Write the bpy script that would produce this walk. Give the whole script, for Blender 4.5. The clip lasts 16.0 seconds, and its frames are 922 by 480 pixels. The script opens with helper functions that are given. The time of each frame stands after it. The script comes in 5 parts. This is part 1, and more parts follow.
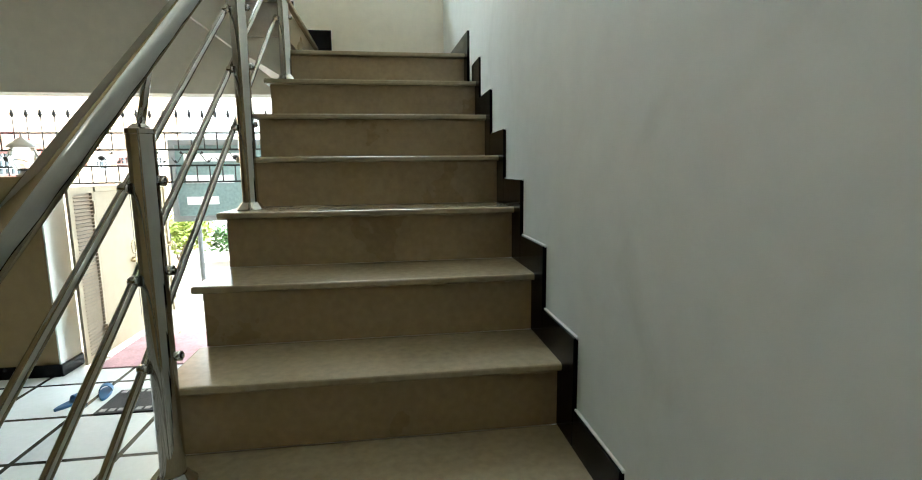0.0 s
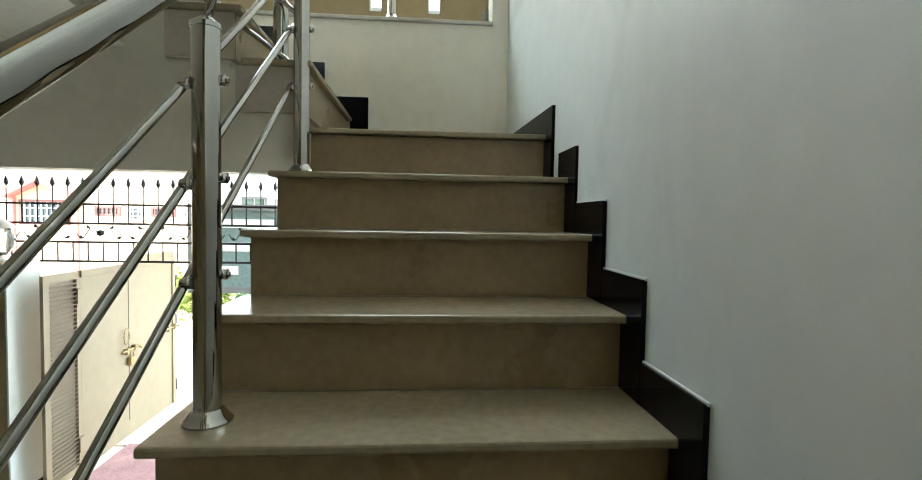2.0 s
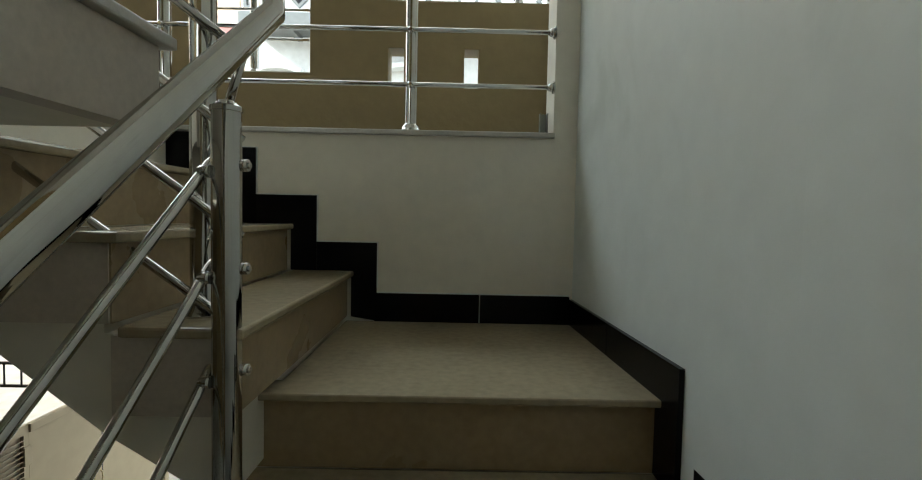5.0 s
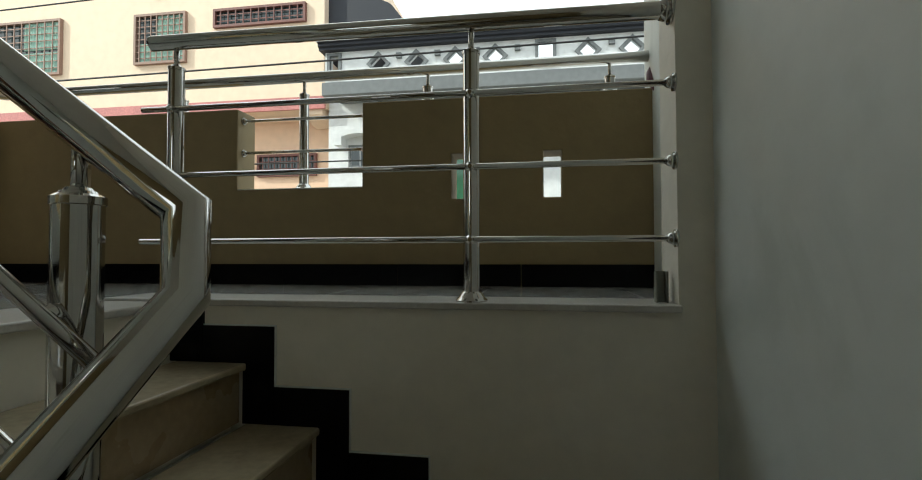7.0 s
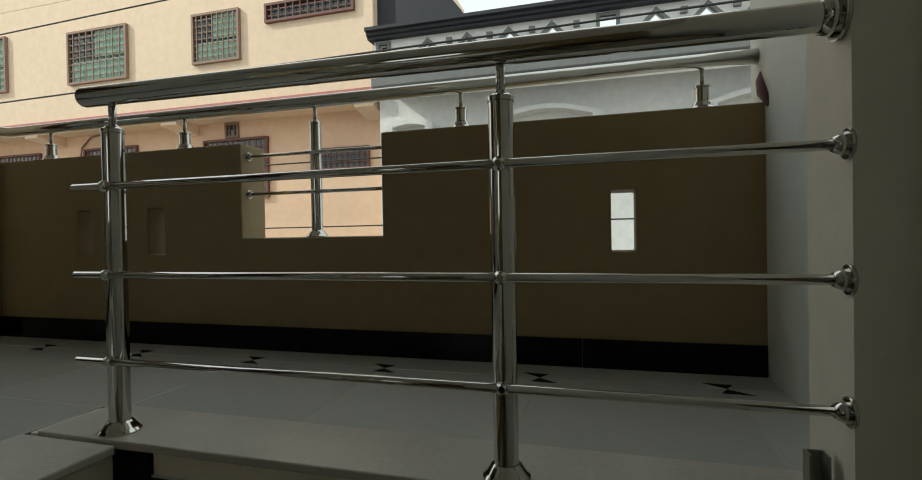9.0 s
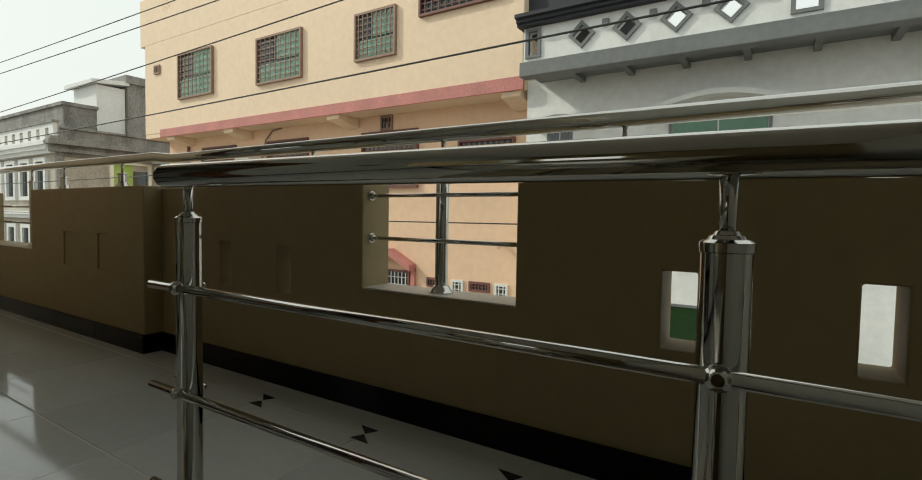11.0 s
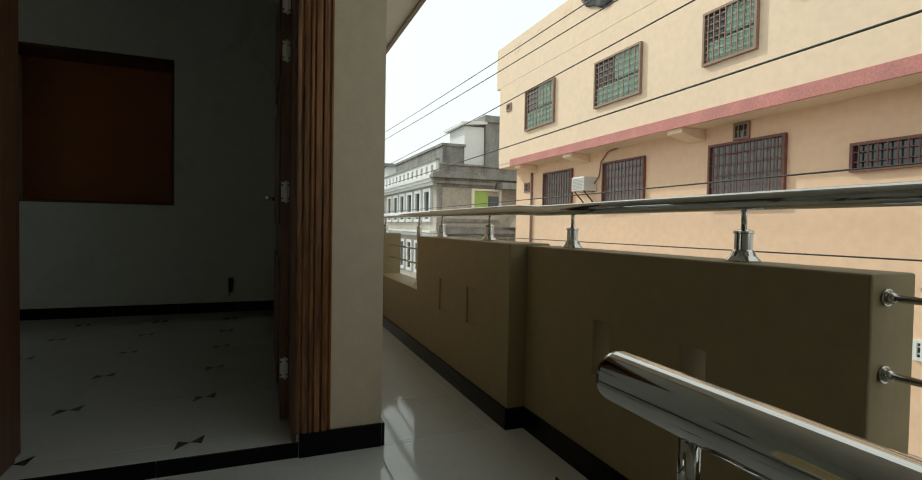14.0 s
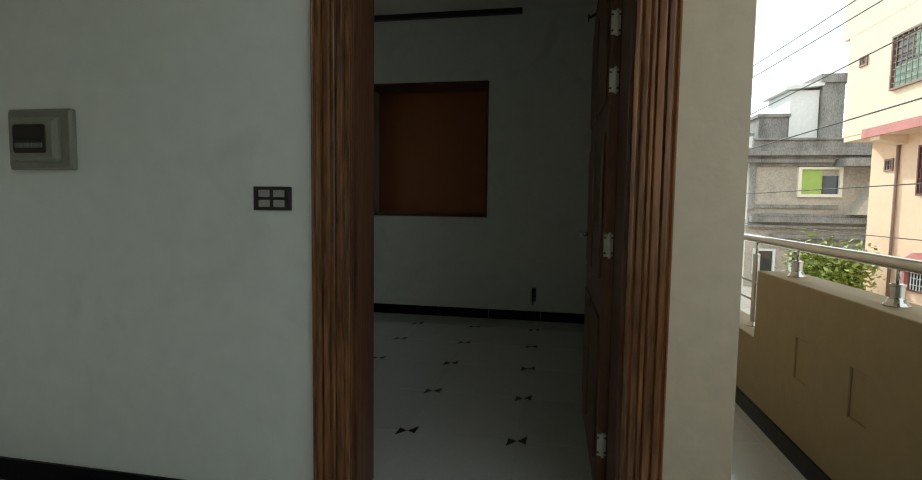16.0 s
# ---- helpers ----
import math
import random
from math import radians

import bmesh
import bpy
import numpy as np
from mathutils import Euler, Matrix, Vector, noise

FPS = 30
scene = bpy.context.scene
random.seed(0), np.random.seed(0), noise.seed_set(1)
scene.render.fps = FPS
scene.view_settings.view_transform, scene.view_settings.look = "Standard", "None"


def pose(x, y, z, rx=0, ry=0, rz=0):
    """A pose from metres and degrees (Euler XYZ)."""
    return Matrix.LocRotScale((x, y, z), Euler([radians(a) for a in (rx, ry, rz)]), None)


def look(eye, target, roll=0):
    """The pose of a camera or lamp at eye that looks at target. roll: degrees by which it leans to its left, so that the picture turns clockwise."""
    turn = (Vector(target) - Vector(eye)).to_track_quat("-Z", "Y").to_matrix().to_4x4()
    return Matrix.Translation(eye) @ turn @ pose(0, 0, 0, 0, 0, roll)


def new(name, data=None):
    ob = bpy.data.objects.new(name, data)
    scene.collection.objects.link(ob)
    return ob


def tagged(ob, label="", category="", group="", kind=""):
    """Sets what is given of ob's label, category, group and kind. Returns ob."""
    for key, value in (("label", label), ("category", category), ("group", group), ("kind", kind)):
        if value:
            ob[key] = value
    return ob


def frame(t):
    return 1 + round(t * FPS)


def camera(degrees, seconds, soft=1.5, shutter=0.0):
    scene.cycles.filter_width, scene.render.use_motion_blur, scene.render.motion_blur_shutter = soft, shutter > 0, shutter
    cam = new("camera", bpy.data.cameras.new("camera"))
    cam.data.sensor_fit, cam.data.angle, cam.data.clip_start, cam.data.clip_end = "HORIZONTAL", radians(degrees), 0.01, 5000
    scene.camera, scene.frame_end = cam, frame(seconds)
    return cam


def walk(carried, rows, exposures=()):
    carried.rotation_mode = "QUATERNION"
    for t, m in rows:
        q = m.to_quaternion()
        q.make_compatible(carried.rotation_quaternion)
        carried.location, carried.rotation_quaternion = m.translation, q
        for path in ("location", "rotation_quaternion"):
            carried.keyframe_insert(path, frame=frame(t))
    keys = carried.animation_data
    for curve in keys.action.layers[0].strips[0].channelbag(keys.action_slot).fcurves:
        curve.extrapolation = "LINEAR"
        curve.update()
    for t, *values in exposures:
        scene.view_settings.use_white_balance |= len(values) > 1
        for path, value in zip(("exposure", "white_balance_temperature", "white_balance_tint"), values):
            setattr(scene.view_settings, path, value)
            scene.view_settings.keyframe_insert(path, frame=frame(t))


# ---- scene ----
cam = camera(85.3, 16.0, soft=1.05)
PATH = [
    (0, (-0.441, -2.760, -0.621), (-0.166, -0.799, -0.904), -0.6),
    (0.5, (-0.416, -2.557, -0.589), (-0.235, -0.579, -0.813), 0.2),
    (1, (-0.445, -2.361, -0.558), (-0.347, -0.370, -0.712), 0.3),
    (1.5, (-0.508, -2.142, -0.390), (-0.399, -0.150, -0.524), -0.3),
    (2, (-0.505, -1.925, -0.336), (-0.347, 0.067, -0.426), 1.0),
    (2.5, (-0.469, -1.758, -0.166), (-0.314, 0.233, -0.273), 1.3),
    (3, (-0.504, -1.596, -0.023), (-0.362, 0.395, -0.154), 0.8),
    (3.5, (-0.525, -1.476, 0.083), (-0.345, 0.512, -0.036), 1.4),
    (6, (-0.473, -0.793, 0.662), (-0.598, 1.203, 0.630), -0.2),
    (6.5, (-0.507, -0.659, 0.783), (-0.675, 1.334, 0.812), -1.4),
    (7, (-0.487, -0.530, 0.869), (-0.804, 1.444, 0.928), -0.1),
    (7.5, (-0.453, -0.425, 0.968), (-0.841, 1.537, 1.011), -0.3),
    (8, (-0.484, -0.285, 1.026), (-0.985, 1.651, 1.046), -0.1),
    (8.2, (-0.491, -0.230, 1.076), (-0.994, 1.705, 1.085), -0.2),
    (10.3, (-0.524, 0.212, 1.326), (-1.337, 2.037, 1.248), 0.6),
    (10.5, (-0.558, 0.253, 1.369), (-1.434, 2.049, 1.287), 1.6),
    (11, (-0.643, 0.334, 1.476), (-1.708, 2.024, 1.386), 1.0),
    (11.5, (-0.746, 0.424, 1.498), (-2.046, 1.943, 1.445), 0.7),
    (12, (-0.873, 0.529, 1.521), (-2.379, 1.845, 1.530), 0.9),
    (12.5, (-0.989, 0.576, 1.528), (-2.644, 1.699, 1.537), 1.1),
    (13, (-1.153, 0.600, 1.577), (-2.897, 1.579, 1.581), 1.1),
    (13.5, (-1.258, 0.596, 1.671), (-3.044, 1.495, 1.633), 1.0),
    (14, (-1.340, 0.575, 1.689), (-3.198, 1.314, 1.637), 1.0),
    (14.5, (-1.442, 0.554, 1.787), (-3.381, 1.036, 1.695), 1.1),
    (15, (-1.519, 0.531, 1.841), (-3.504, 0.741, 1.716), 0.6),
    (15.5, (-1.635, 0.477, 1.875), (-3.626, 0.333, 1.747), 0.7),
    (16, (-1.729, 0.457, 1.987), (-3.691, 0.097, 1.844), 0.8),
]
walk(cam, [(t, look(eye, target, roll)) for t, eye, target, roll in PATH],
     [(0, 2.9, 5500, 0), (1.5, 2.63, 5500, 0), (2.5, 2.4, 5500, 0), (3.5, 2.0, 5600, 0), (6, 0.4, 5800, 0), (8, -0.45, 6000, 0), (11, -0.87, 6400, 0), (13.5, -0.72, 6300, 0), (15.5, -0.42, 5900, 0), (16, 0.0, 5900, 0)])

# ---------------------------------------------------------------- light
SUN_ELEV, SUN_AZ = 36.0, 245.0
world = bpy.data.worlds.new("sky")
scene.world = world
world.use_nodes = True
wn = world.node_tree.nodes
sky = wn.new("ShaderNodeTexSky")
sky.sky_type = "NISHITA"
sky.sun_disc = False
sky.sun_elevation = radians(SUN_ELEV)
sky.sun_rotation = radians(SUN_AZ)
sky.air_density, sky.dust_density, sky.ozone_density = 1.0, 6.0, 1.0
haze = wn.new("ShaderNodeMix")
haze.data_type = "RGBA"
haze.inputs[0].default_value = 0.82
haze.inputs[7].default_value = (16.0, 15.9, 15.5, 1)
world.node_tree.links.new(sky.outputs[0], haze.inputs[6])
world.node_tree.links.new(haze.outputs[2], wn["Background"].inputs[0])
wn["Background"].inputs[1].default_value = 0.12
sun = new("sun", bpy.data.lights.new("sun", "SUN"))
sun.data.energy, sun.data.angle, sun.data.color = 4.0, radians(1.5), (1.0, 0.93, 0.82)
sd = Vector((math.sin(radians(SUN_AZ)), math.cos(radians(SUN_AZ)), math.tan(radians(SUN_ELEV))))
sun.matrix_world = look(sd * 30, (0, 0, 0))

# ---------------------------------------------------------------- materials


def mat(name, color, rough=0.5, metal=0.0, var=0.12, scale=3.0, bump=0.0, bscale=60.0, spec=0.5, stain=None, stretch=(1, 1, 1), coat=0.0):
    """A painted, stone or metal surface: base colour with broad and fine variation, and a fine relief."""
    m = bpy.data.materials.new(name)
    m.use_nodes = True
    nt = m.node_tree
    N, L = nt.nodes, nt.links
    b = N["Principled BSDF"]
    b.inputs["Roughness"].default_value = rough
    b.inputs["Metallic"].default_value = metal
    b.inputs["Specular IOR Level"].default_value = spec
    b.inputs["Coat Weight"].default_value = coat
    tc = N.new("ShaderNodeTexCoord")
    mp = N.new("ShaderNodeMapping")
    mp.inputs["Scale"].default_value = stretch
    L.new(tc.outputs["Object"], mp.inputs["Vector"])
    n1, n2 = N.new("ShaderNodeTexNoise"), N.new("ShaderNodeTexNoise")
    n1.inputs["Scale"].default_value, n1.inputs["Detail"].default_value = scale, 5
    n2.inputs["Scale"].default_value, n2.inputs["Detail"].default_value = scale * 14, 4
    L.new(mp.outputs[0], n1.inputs["Vector"])
    L.new(mp.outputs[0], n2.inputs["Vector"])
    ad = N.new("ShaderNodeMath")
    ad.operation = "ADD"
    L.new(n1.outputs["Fac"], ad.inputs[0])
    L.new(n2.outputs["Fac"], ad.inputs[1])
    mr = N.new("ShaderNodeMapRange")
    mr.inputs["From Min"].default_value, mr.inputs["From Max"].default_value = 0.7, 1.3
    L.new(ad.outputs[0], mr.inputs["Value"])
    mx = N.new("ShaderNodeMix")
    mx.data_type = "RGBA"
    dark = stain or tuple(c * (1 - var) for c in color)
    lite = tuple(min(1, c * (1 + var * 0.6)) for c in color)
    mx.inputs[6].default_value, mx.inputs[7].default_value = (*dark, 1), (*lite, 1)
    L.new(mr.outputs[0], mx.inputs[0])
    L.new(mx.outputs[2], b.inputs["Base Color"])
    rr = N.new("ShaderNodeMapRange")
    rr.inputs["To Min"].default_value, rr.inputs["To Max"].default_value = rough * 0.8, min(1, rough * 1.25)
    L.new(n1.outputs["Fac"], rr.inputs["Value"])
    L.new(rr.outputs[0], b.inputs["Roughness"])
    if bump:
        nb = N.new("ShaderNodeTexNoise")
        nb.inputs["Scale"].default_value, nb.inputs["Detail"].default_value = bscale, 4
        L.new(mp.outputs[0], nb.inputs["Vector"])
        bp = N.new("ShaderNodeBump")
        bp.inputs["Strength"].default_value, bp.inputs["Distance"].default_value = bump, 0.01
        L.new(nb.outputs["Fac"], bp.inputs["Height"])
        L.new(bp.outputs[0], b.inputs["Normal"])
    return m


M_WALL = mat("white_plaster", (0.735, 0.77, 0.735), 0.5, var=0.055, scale=0.8, bump=0.10, bscale=18)


def smudged(m, k):
    """Faint smears of old filler and damp on plaster."""
    N, L = m.node_tree.nodes, m.node_tree.links
    bs = N["Principled BSDF"]
    old = bs.inputs["Base Color"].links[0].from_socket
    tc, nz, mr, mx = N.new("ShaderNodeTexCoord"), N.new("ShaderNodeTexNoise"), N.new("ShaderNodeMapRange"), N.new("ShaderNodeMix")
    nz.inputs["Scale"].default_value, nz.inputs["Detail"].default_value, nz.inputs["Distortion"].default_value = 1.7, 6, 1.4
    L.new(tc.outputs["Object"], nz.inputs["Vector"])
    mr.inputs["From Min"].default_value, mr.inputs["From Max"].default_value = 0.56, 0.70
    mr.inputs["To Max"].default_value = k
    L.new(nz.outputs["Fac"], mr.inputs["Value"])
    mx.data_type, mx.blend_type = "RGBA", "MULTIPLY"
    L.new(mr.outputs[0], mx.inputs[0])
    L.new(old, mx.inputs[6])
    mx.inputs[7].default_value = (0.62, 0.64, 0.58, 1)
    L.new(mx.outputs[2], bs.inputs["Base Color"])


smudged(M_WALL, 0.3)
M_CREAM = mat("cream_plaster", (0.79, 0.75, 0.64), 0.6, var=0.06, scale=1.2, bump=0.12, bscale=25)
M_CEIL = mat("ceiling_paint", (0.72, 0.71, 0.68), 0.7, var=0.05)
M_TAN = mat("tan_paint", (0.275, 0.208, 0.10), 0.6, var=0.1, scale=1.0, bump=0.15, bscale=30)
M_TANLITE = mat("beige_paint", (0.62, 0.52, 0.38), 0.6, var=0.08, scale=1.0, bump=0.15, bscale=30)
M_STONE_SIDE = mat("pale_stone", (0.56, 0.50, 0.42), 0.35, var=0.12, scale=5)
M_BLACK = mat("black_granite", (0.004, 0.004, 0.005), 0.16, var=0.3, scale=30, spec=0.11)
M_STEEL = mat("polished_steel", (0.55, 0.54, 0.51), 0.055, metal=1.0, var=0.06, scale=3, stretch=(1, 1, 0.1))
M_DARKTILE = mat("dark_inlay", (0.03, 0.032, 0.03), 0.12, var=0.2, scale=20)
M_SILL = mat("grey_marble_sill", (0.55, 0.53, 0.48), 0.3, var=0.12, scale=6)
M_CONC = mat("concrete", (0.28, 0.275, 0.26), 0.85, var=0.25, scale=0.8, bump=0.3, bscale=12)
M_PEACH = mat("peach_wall", (0.80, 0.63, 0.465), 0.8, var=0.07, scale=0.4, bump=0.1, bscale=14)
M_ORANGE = mat("orange_wall", (0.79, 0.555, 0.385), 0.8, var=0.07, scale=0.35, bump=0.1, bscale=14)
M_WHITEOUT = mat("white_outdoor_paint", (0.74, 0.75, 0.74), 0.7, var=0.1, scale=0.5, bump=0.15, bscale=10)
M_GREYOUT = mat("grey_outdoor_paint", (0.17, 0.18, 0.18), 0.7, var=0.15, scale=0.6)
M_RED = mat("faded_red_paint", (0.52, 0.21, 0.19), 0.7, var=0.25, scale=1.5)
M_GATE = mat("beige_gate_paint", (0.33, 0.265, 0.165), 0.45, var=0.08, scale=1)
M_IRON = mat("black_iron", (0.012, 0.012, 0.012), 0.5, var=0.3, scale=10)
M_GROUND = mat("dusty_ground", (0.30, 0.275, 0.235), 0.9, var=0.2, scale=0.3, bump=0.4, bscale=5)


# ---------------------------------------------------------------- building helpers
def box(bm, x0, x1, y0, y1, z0, z1):
    c = [bm.verts.new((x, y, z)) for x in (x0, x1) for y in (y0, y1) for z in (z0, z1)]
    for f in ((0, 1, 3, 2), (4, 6, 7, 5), (0, 4, 5, 1), (2, 3, 7, 6), (0, 2, 6, 4), (1, 5, 7, 3)):
        bm.faces.new([c[i] for i in f])
    return c


def tube(bm, a, b, r, seg=16, r2=None, caps=True):
    a, b = Vector(a), Vector(b)
    d = b - a
    q = d.to_track_quat("Z", "Y").to_matrix()
    rings = []
    for p, rad in ((a, r), (b, r if r2 is None else r2)):
        rings.append([bm.verts.new(p + q @ Vector((rad * math.cos(2 * math.pi * i / seg), rad * math.sin(2 * math.pi * i / seg), 0))) for i in range(seg)])
    for i in range(seg):
        bm.faces.new((rings[0][i], rings[0][(i + 1) % seg], rings[1][(i + 1) % seg], rings[1][i])).smooth = True
    if caps:
        bm.faces.new(rings[0][::-1])
        bm.faces.new(rings[1])


def lathe(bm, base, prof, seg=20):
    """Turned shape about the vertical through base; prof: (radius, height) from below."""
    base = Vector(base)
    rings = [[bm.verts.new(base + Vector((r * math.cos(2 * math.pi * i / seg), r * math.sin(2 * math.pi * i / seg), h))) for i in range(seg)] for r, h in prof]
    for A, C in zip(rings, rings[1:]):
        for i in range(seg):
            bm.faces.new((A[i], A[(i + 1) % seg], C[(i + 1) % seg], C[i])).smooth = True
    bm.faces.new(rings[0][::-1])
    bm.faces.new(rings[-1])
    for ring in rings:
        for i in range(seg):
            bm.edges.get((ring[i], ring[(i + 1) % seg])).smooth = False


def bend(bm, pts, r, seg=16):
    """A round pipe through the points, with mitred corners."""
    pts = [Vector(p) for p in pts]
    rings = []
    for i, p in enumerate(pts):
        d0 = (p - pts[i - 1]).normalized() if i else None
        d1 = (pts[i + 1] - p).normalized() if i < len(pts) - 1 else None
        t = ((d0 or d1) + (d1 or d0)).normalized()
        w = (d0 or d1)
        if i == 0:
            u = w.orthogonal().normalized()
            v = w.cross(u)
        ring = []
        for k in range(seg):
            a = 2 * math.pi * k / seg
            o = u * math.cos(a) * r + v * math.sin(a) * r
            ring.append(bm.verts.new(p + o - w * (o.dot(t) / w.dot(t))))
        rings.append(ring)
        if d1 is not None and d0 is not None:
            q = d0.rotation_difference(d1)
            u, v = q @ u, q @ v
    for A, B in zip(rings, rings[1:]):
        for k in range(seg):
            bm.faces.new((A[k], A[(k + 1) % seg], B[(k + 1) % seg], B[k])).smooth = True
    bm.faces.new(rings[0][::-1])
    bm.faces.new(rings[-1])


def prism(bm, poly, axis, a, b):
    """Extrudes a polygon of (u, v) along an axis from a to b: 'x' takes (y, z), 'y' takes (x, z), 'z' takes (x, y)."""
    def at(u, v, w):
        return {"x": (w, u, v), "y": (u, w, v), "z": (u, v, w)}[axis]
    A = [bm.verts.new(at(u, v, a)) for u, v in poly]
    B = [bm.verts.new(at(u, v, b)) for u, v in poly]
    n = len(poly)
    fs = [bm.faces.new((A[i], A[(i + 1) % n], B[(i + 1) % n], B[i])) for i in range(n)]
    fs += [bm.faces.new(A[::-1]), bm.faces.new(B)]
    return fs


def wall_with_holes(bm, axis, a, b, u0, u1, v0, v1, holes):
    """A wall between a and b along its thin axis ('x' or 'y'), with rectangular holes (u0, u1, v0, v1) right through it."""
    us = sorted({u0, u1, *[h[i] for h in holes for i in (0, 1) if u0 < h[i] < u1]})
    vs = sorted({v0, v1, *[h[i] for h in holes for i in (2, 3) if v0 < h[i] < v1]})
    solid = {}
    for i in range(len(us) - 1):
        for j in range(len(vs) - 1):
            cu, cv = (us[i] + us[i + 1]) / 2, (vs[j] + vs[j + 1]) / 2
            solid[i, j] = not any(h[0] < cu < h[1] and h[2] < cv < h[3] for h in holes)
    vert = {}

    def V(i, j, w):
        k = (i, j, w)
        if k not in vert:
            vert[k] = bm.verts.new((w, us[i], vs[j]) if axis == "x" else (us[i], w, vs[j]))
        return vert[k]
    for (i, j), s in solid.items():
        if not s:
            continue
        q = [(i, j), (i + 1, j), (i + 1, j + 1), (i, j + 1)]
        bm.faces.new([V(*p, a) for p in q])
        bm.faces.new([V(*p, b) for p in q[::-1]])
        for (d, p, r) in (((i, j - 1), q[0], q[1]), ((i + 1, j), q[1], q[2]), ((i, j + 1), q[2], q[3]), ((i - 1, j), q[3], q[0])):
            if not solid.get(d, False):
                bm.faces.new((V(*p, a), V(*p, b), V(*r, b), V(*r, a)))


def part(name, bm, material, parent=None, label="", bevel=0.0, kind=""):
    bmesh.ops.recalc_face_normals(bm, faces=bm.faces)
    me = bpy.data.meshes.new(name)
    bm.to_mesh(me)
    bm.free()
    me.materials.append(material)
    ob = new(name, me)
    if parent is not None:
        ob.parent = parent
        ob.matrix_parent_inverse = parent.matrix_world.inverted()
    if bevel:
        md = ob.modifiers.new("bevel", "BEVEL")
        md.width, md.segments, md.limit_method = bevel, 2, "ANGLE"
    if label or kind:
        tagged(ob, label, kind=kind)
    return ob


def thing(name, at, label, category, group="", kind=""):
    e = new(name)
    e.location = at
    e.empty_display_size = 0.1
    bpy.context.view_layer.update()
    return tagged(e, label, category, group, kind)


def structure(name, bm, material, label, category, bevel=0.0):
    return tagged(part(name, bm, material, None, bevel=bevel), label, category, kind="structure")


B = bmesh.new

# ---------------------------------------------------------------- plan
R, G = 0.19, 0.264           # flight one: rise and going
ZF = 0.725                   # upper floor
R2, G2 = 0.177, 0.233        # flight two: rise and going
Z2 = 0.017                   # landing at the foot of flight two
YS = 0.088                   # riser faces stand this far behind the skirting's grid
GZ = -11 * R                 # porch floor
YW, YW2 = 0.857, 1.035       # end wall of the landing, both faces
YP, YP2 = 1.762, 1.92        # parapet, both faces
XJ, YJ = -3.46, 1.668        # where the parapet steps in
XW = 0.012                   # stair wall
YB, XE = -0.35, -0.042       # where the stair wall bends, and its line at the end wall
XL = -1.005                  # open side of flight one
YO = -0.13                   # open side of flight two
XD = -3.50                   # wall with the doorway
YC = 1.055                   # corner of that wall on the balcony
XB = -6.93                   # far wall of the room
ZR = 0.785                   # room floor
ZC = 3.95                    # upper ceiling
XN = -0.889                  # first nose of flight two


# ---------------------------------------------------------------- more materials
def wood_mat(name, light, dark, rough=0.35):
    m = bpy.data.materials.new(name)
    m.use_nodes = True
    N, L = m.node_tree.nodes, m.node_tree.links
    b = N["Principled BSDF"]
    tc, mp = N.new("ShaderNodeTexCoord"), N.new("ShaderNodeMapping")
    mp.inputs["Scale"].default_value = (9, 9, 0.7)
    L.new(tc.outputs["Object"], mp.inputs["Vector"])
    nz = N.new("ShaderNodeTexNoise")
    nz.inputs["Scale"].default_value, nz.inputs["Detail"].default_value, nz.inputs["Distortion"].default_value = 1.3, 4, 1.6
    L.new(mp.outputs[0], nz.inputs["Vector"])
    wv = N.new("ShaderNodeTexWave")
    wv.inputs["Scale"].default_value, wv.inputs["Distortion"].default_value, wv.inputs["Detail"].default_value = 2.2, 7, 3
    wv.inputs["Detail Scale"].default_value = 0.8
    L.new(mp.outputs[0], wv.inputs["Vector"])
    fine = N.new("ShaderNodeTexNoise")
    fine.inputs["Scale"].default_value, fine.inputs["Detail"].default_value = 14, 6
    L.new(mp.outputs[0], fine.inputs["Vector"])
    m1 = N.new("ShaderNodeMath")
    m1.operation = "MULTIPLY_ADD"
    L.new(wv.outputs["Fac"], m1.inputs[0])
    m1.inputs[1].default_value = 0.4
    L.new(fine.outputs["Fac"], m1.inputs[2])
    m2 = N.new("ShaderNodeMath")
    m2.operation = "ADD"
    L.new(m1.outputs[0], m2.inputs[0])
    L.new(nz.outputs["Fac"], m2.inputs[1])
    mr = N.new("ShaderNodeMapRange")
    mr.inputs["From Min"].default_value, mr.inputs["From Max"].default_value = 0.8, 1.45
    L.new(m2.outputs[0], mr.inputs["Value"])
    mx = N.new("ShaderNodeMix")
    mx.data_type = "RGBA"
    mx.inputs[6].default_value, mx.inputs[7].default_value = (*dark, 1), (*light, 1)
    L.new(mr.outputs[0], mx.inputs[0])
    L.new(mx.outputs[2], b.inputs["Base Color"])
    b.inputs["Roughness"].default_value = rough
    bp = N.new("ShaderNodeBump")
    bp.inputs["Strength"].default_value, bp.inputs["Distance"].default_value = 0.15, 0.004
    L.new(m2.outputs[0], bp.inputs["Height"])
    L.new(bp.outputs[0], b.inputs["Normal"])
    return m


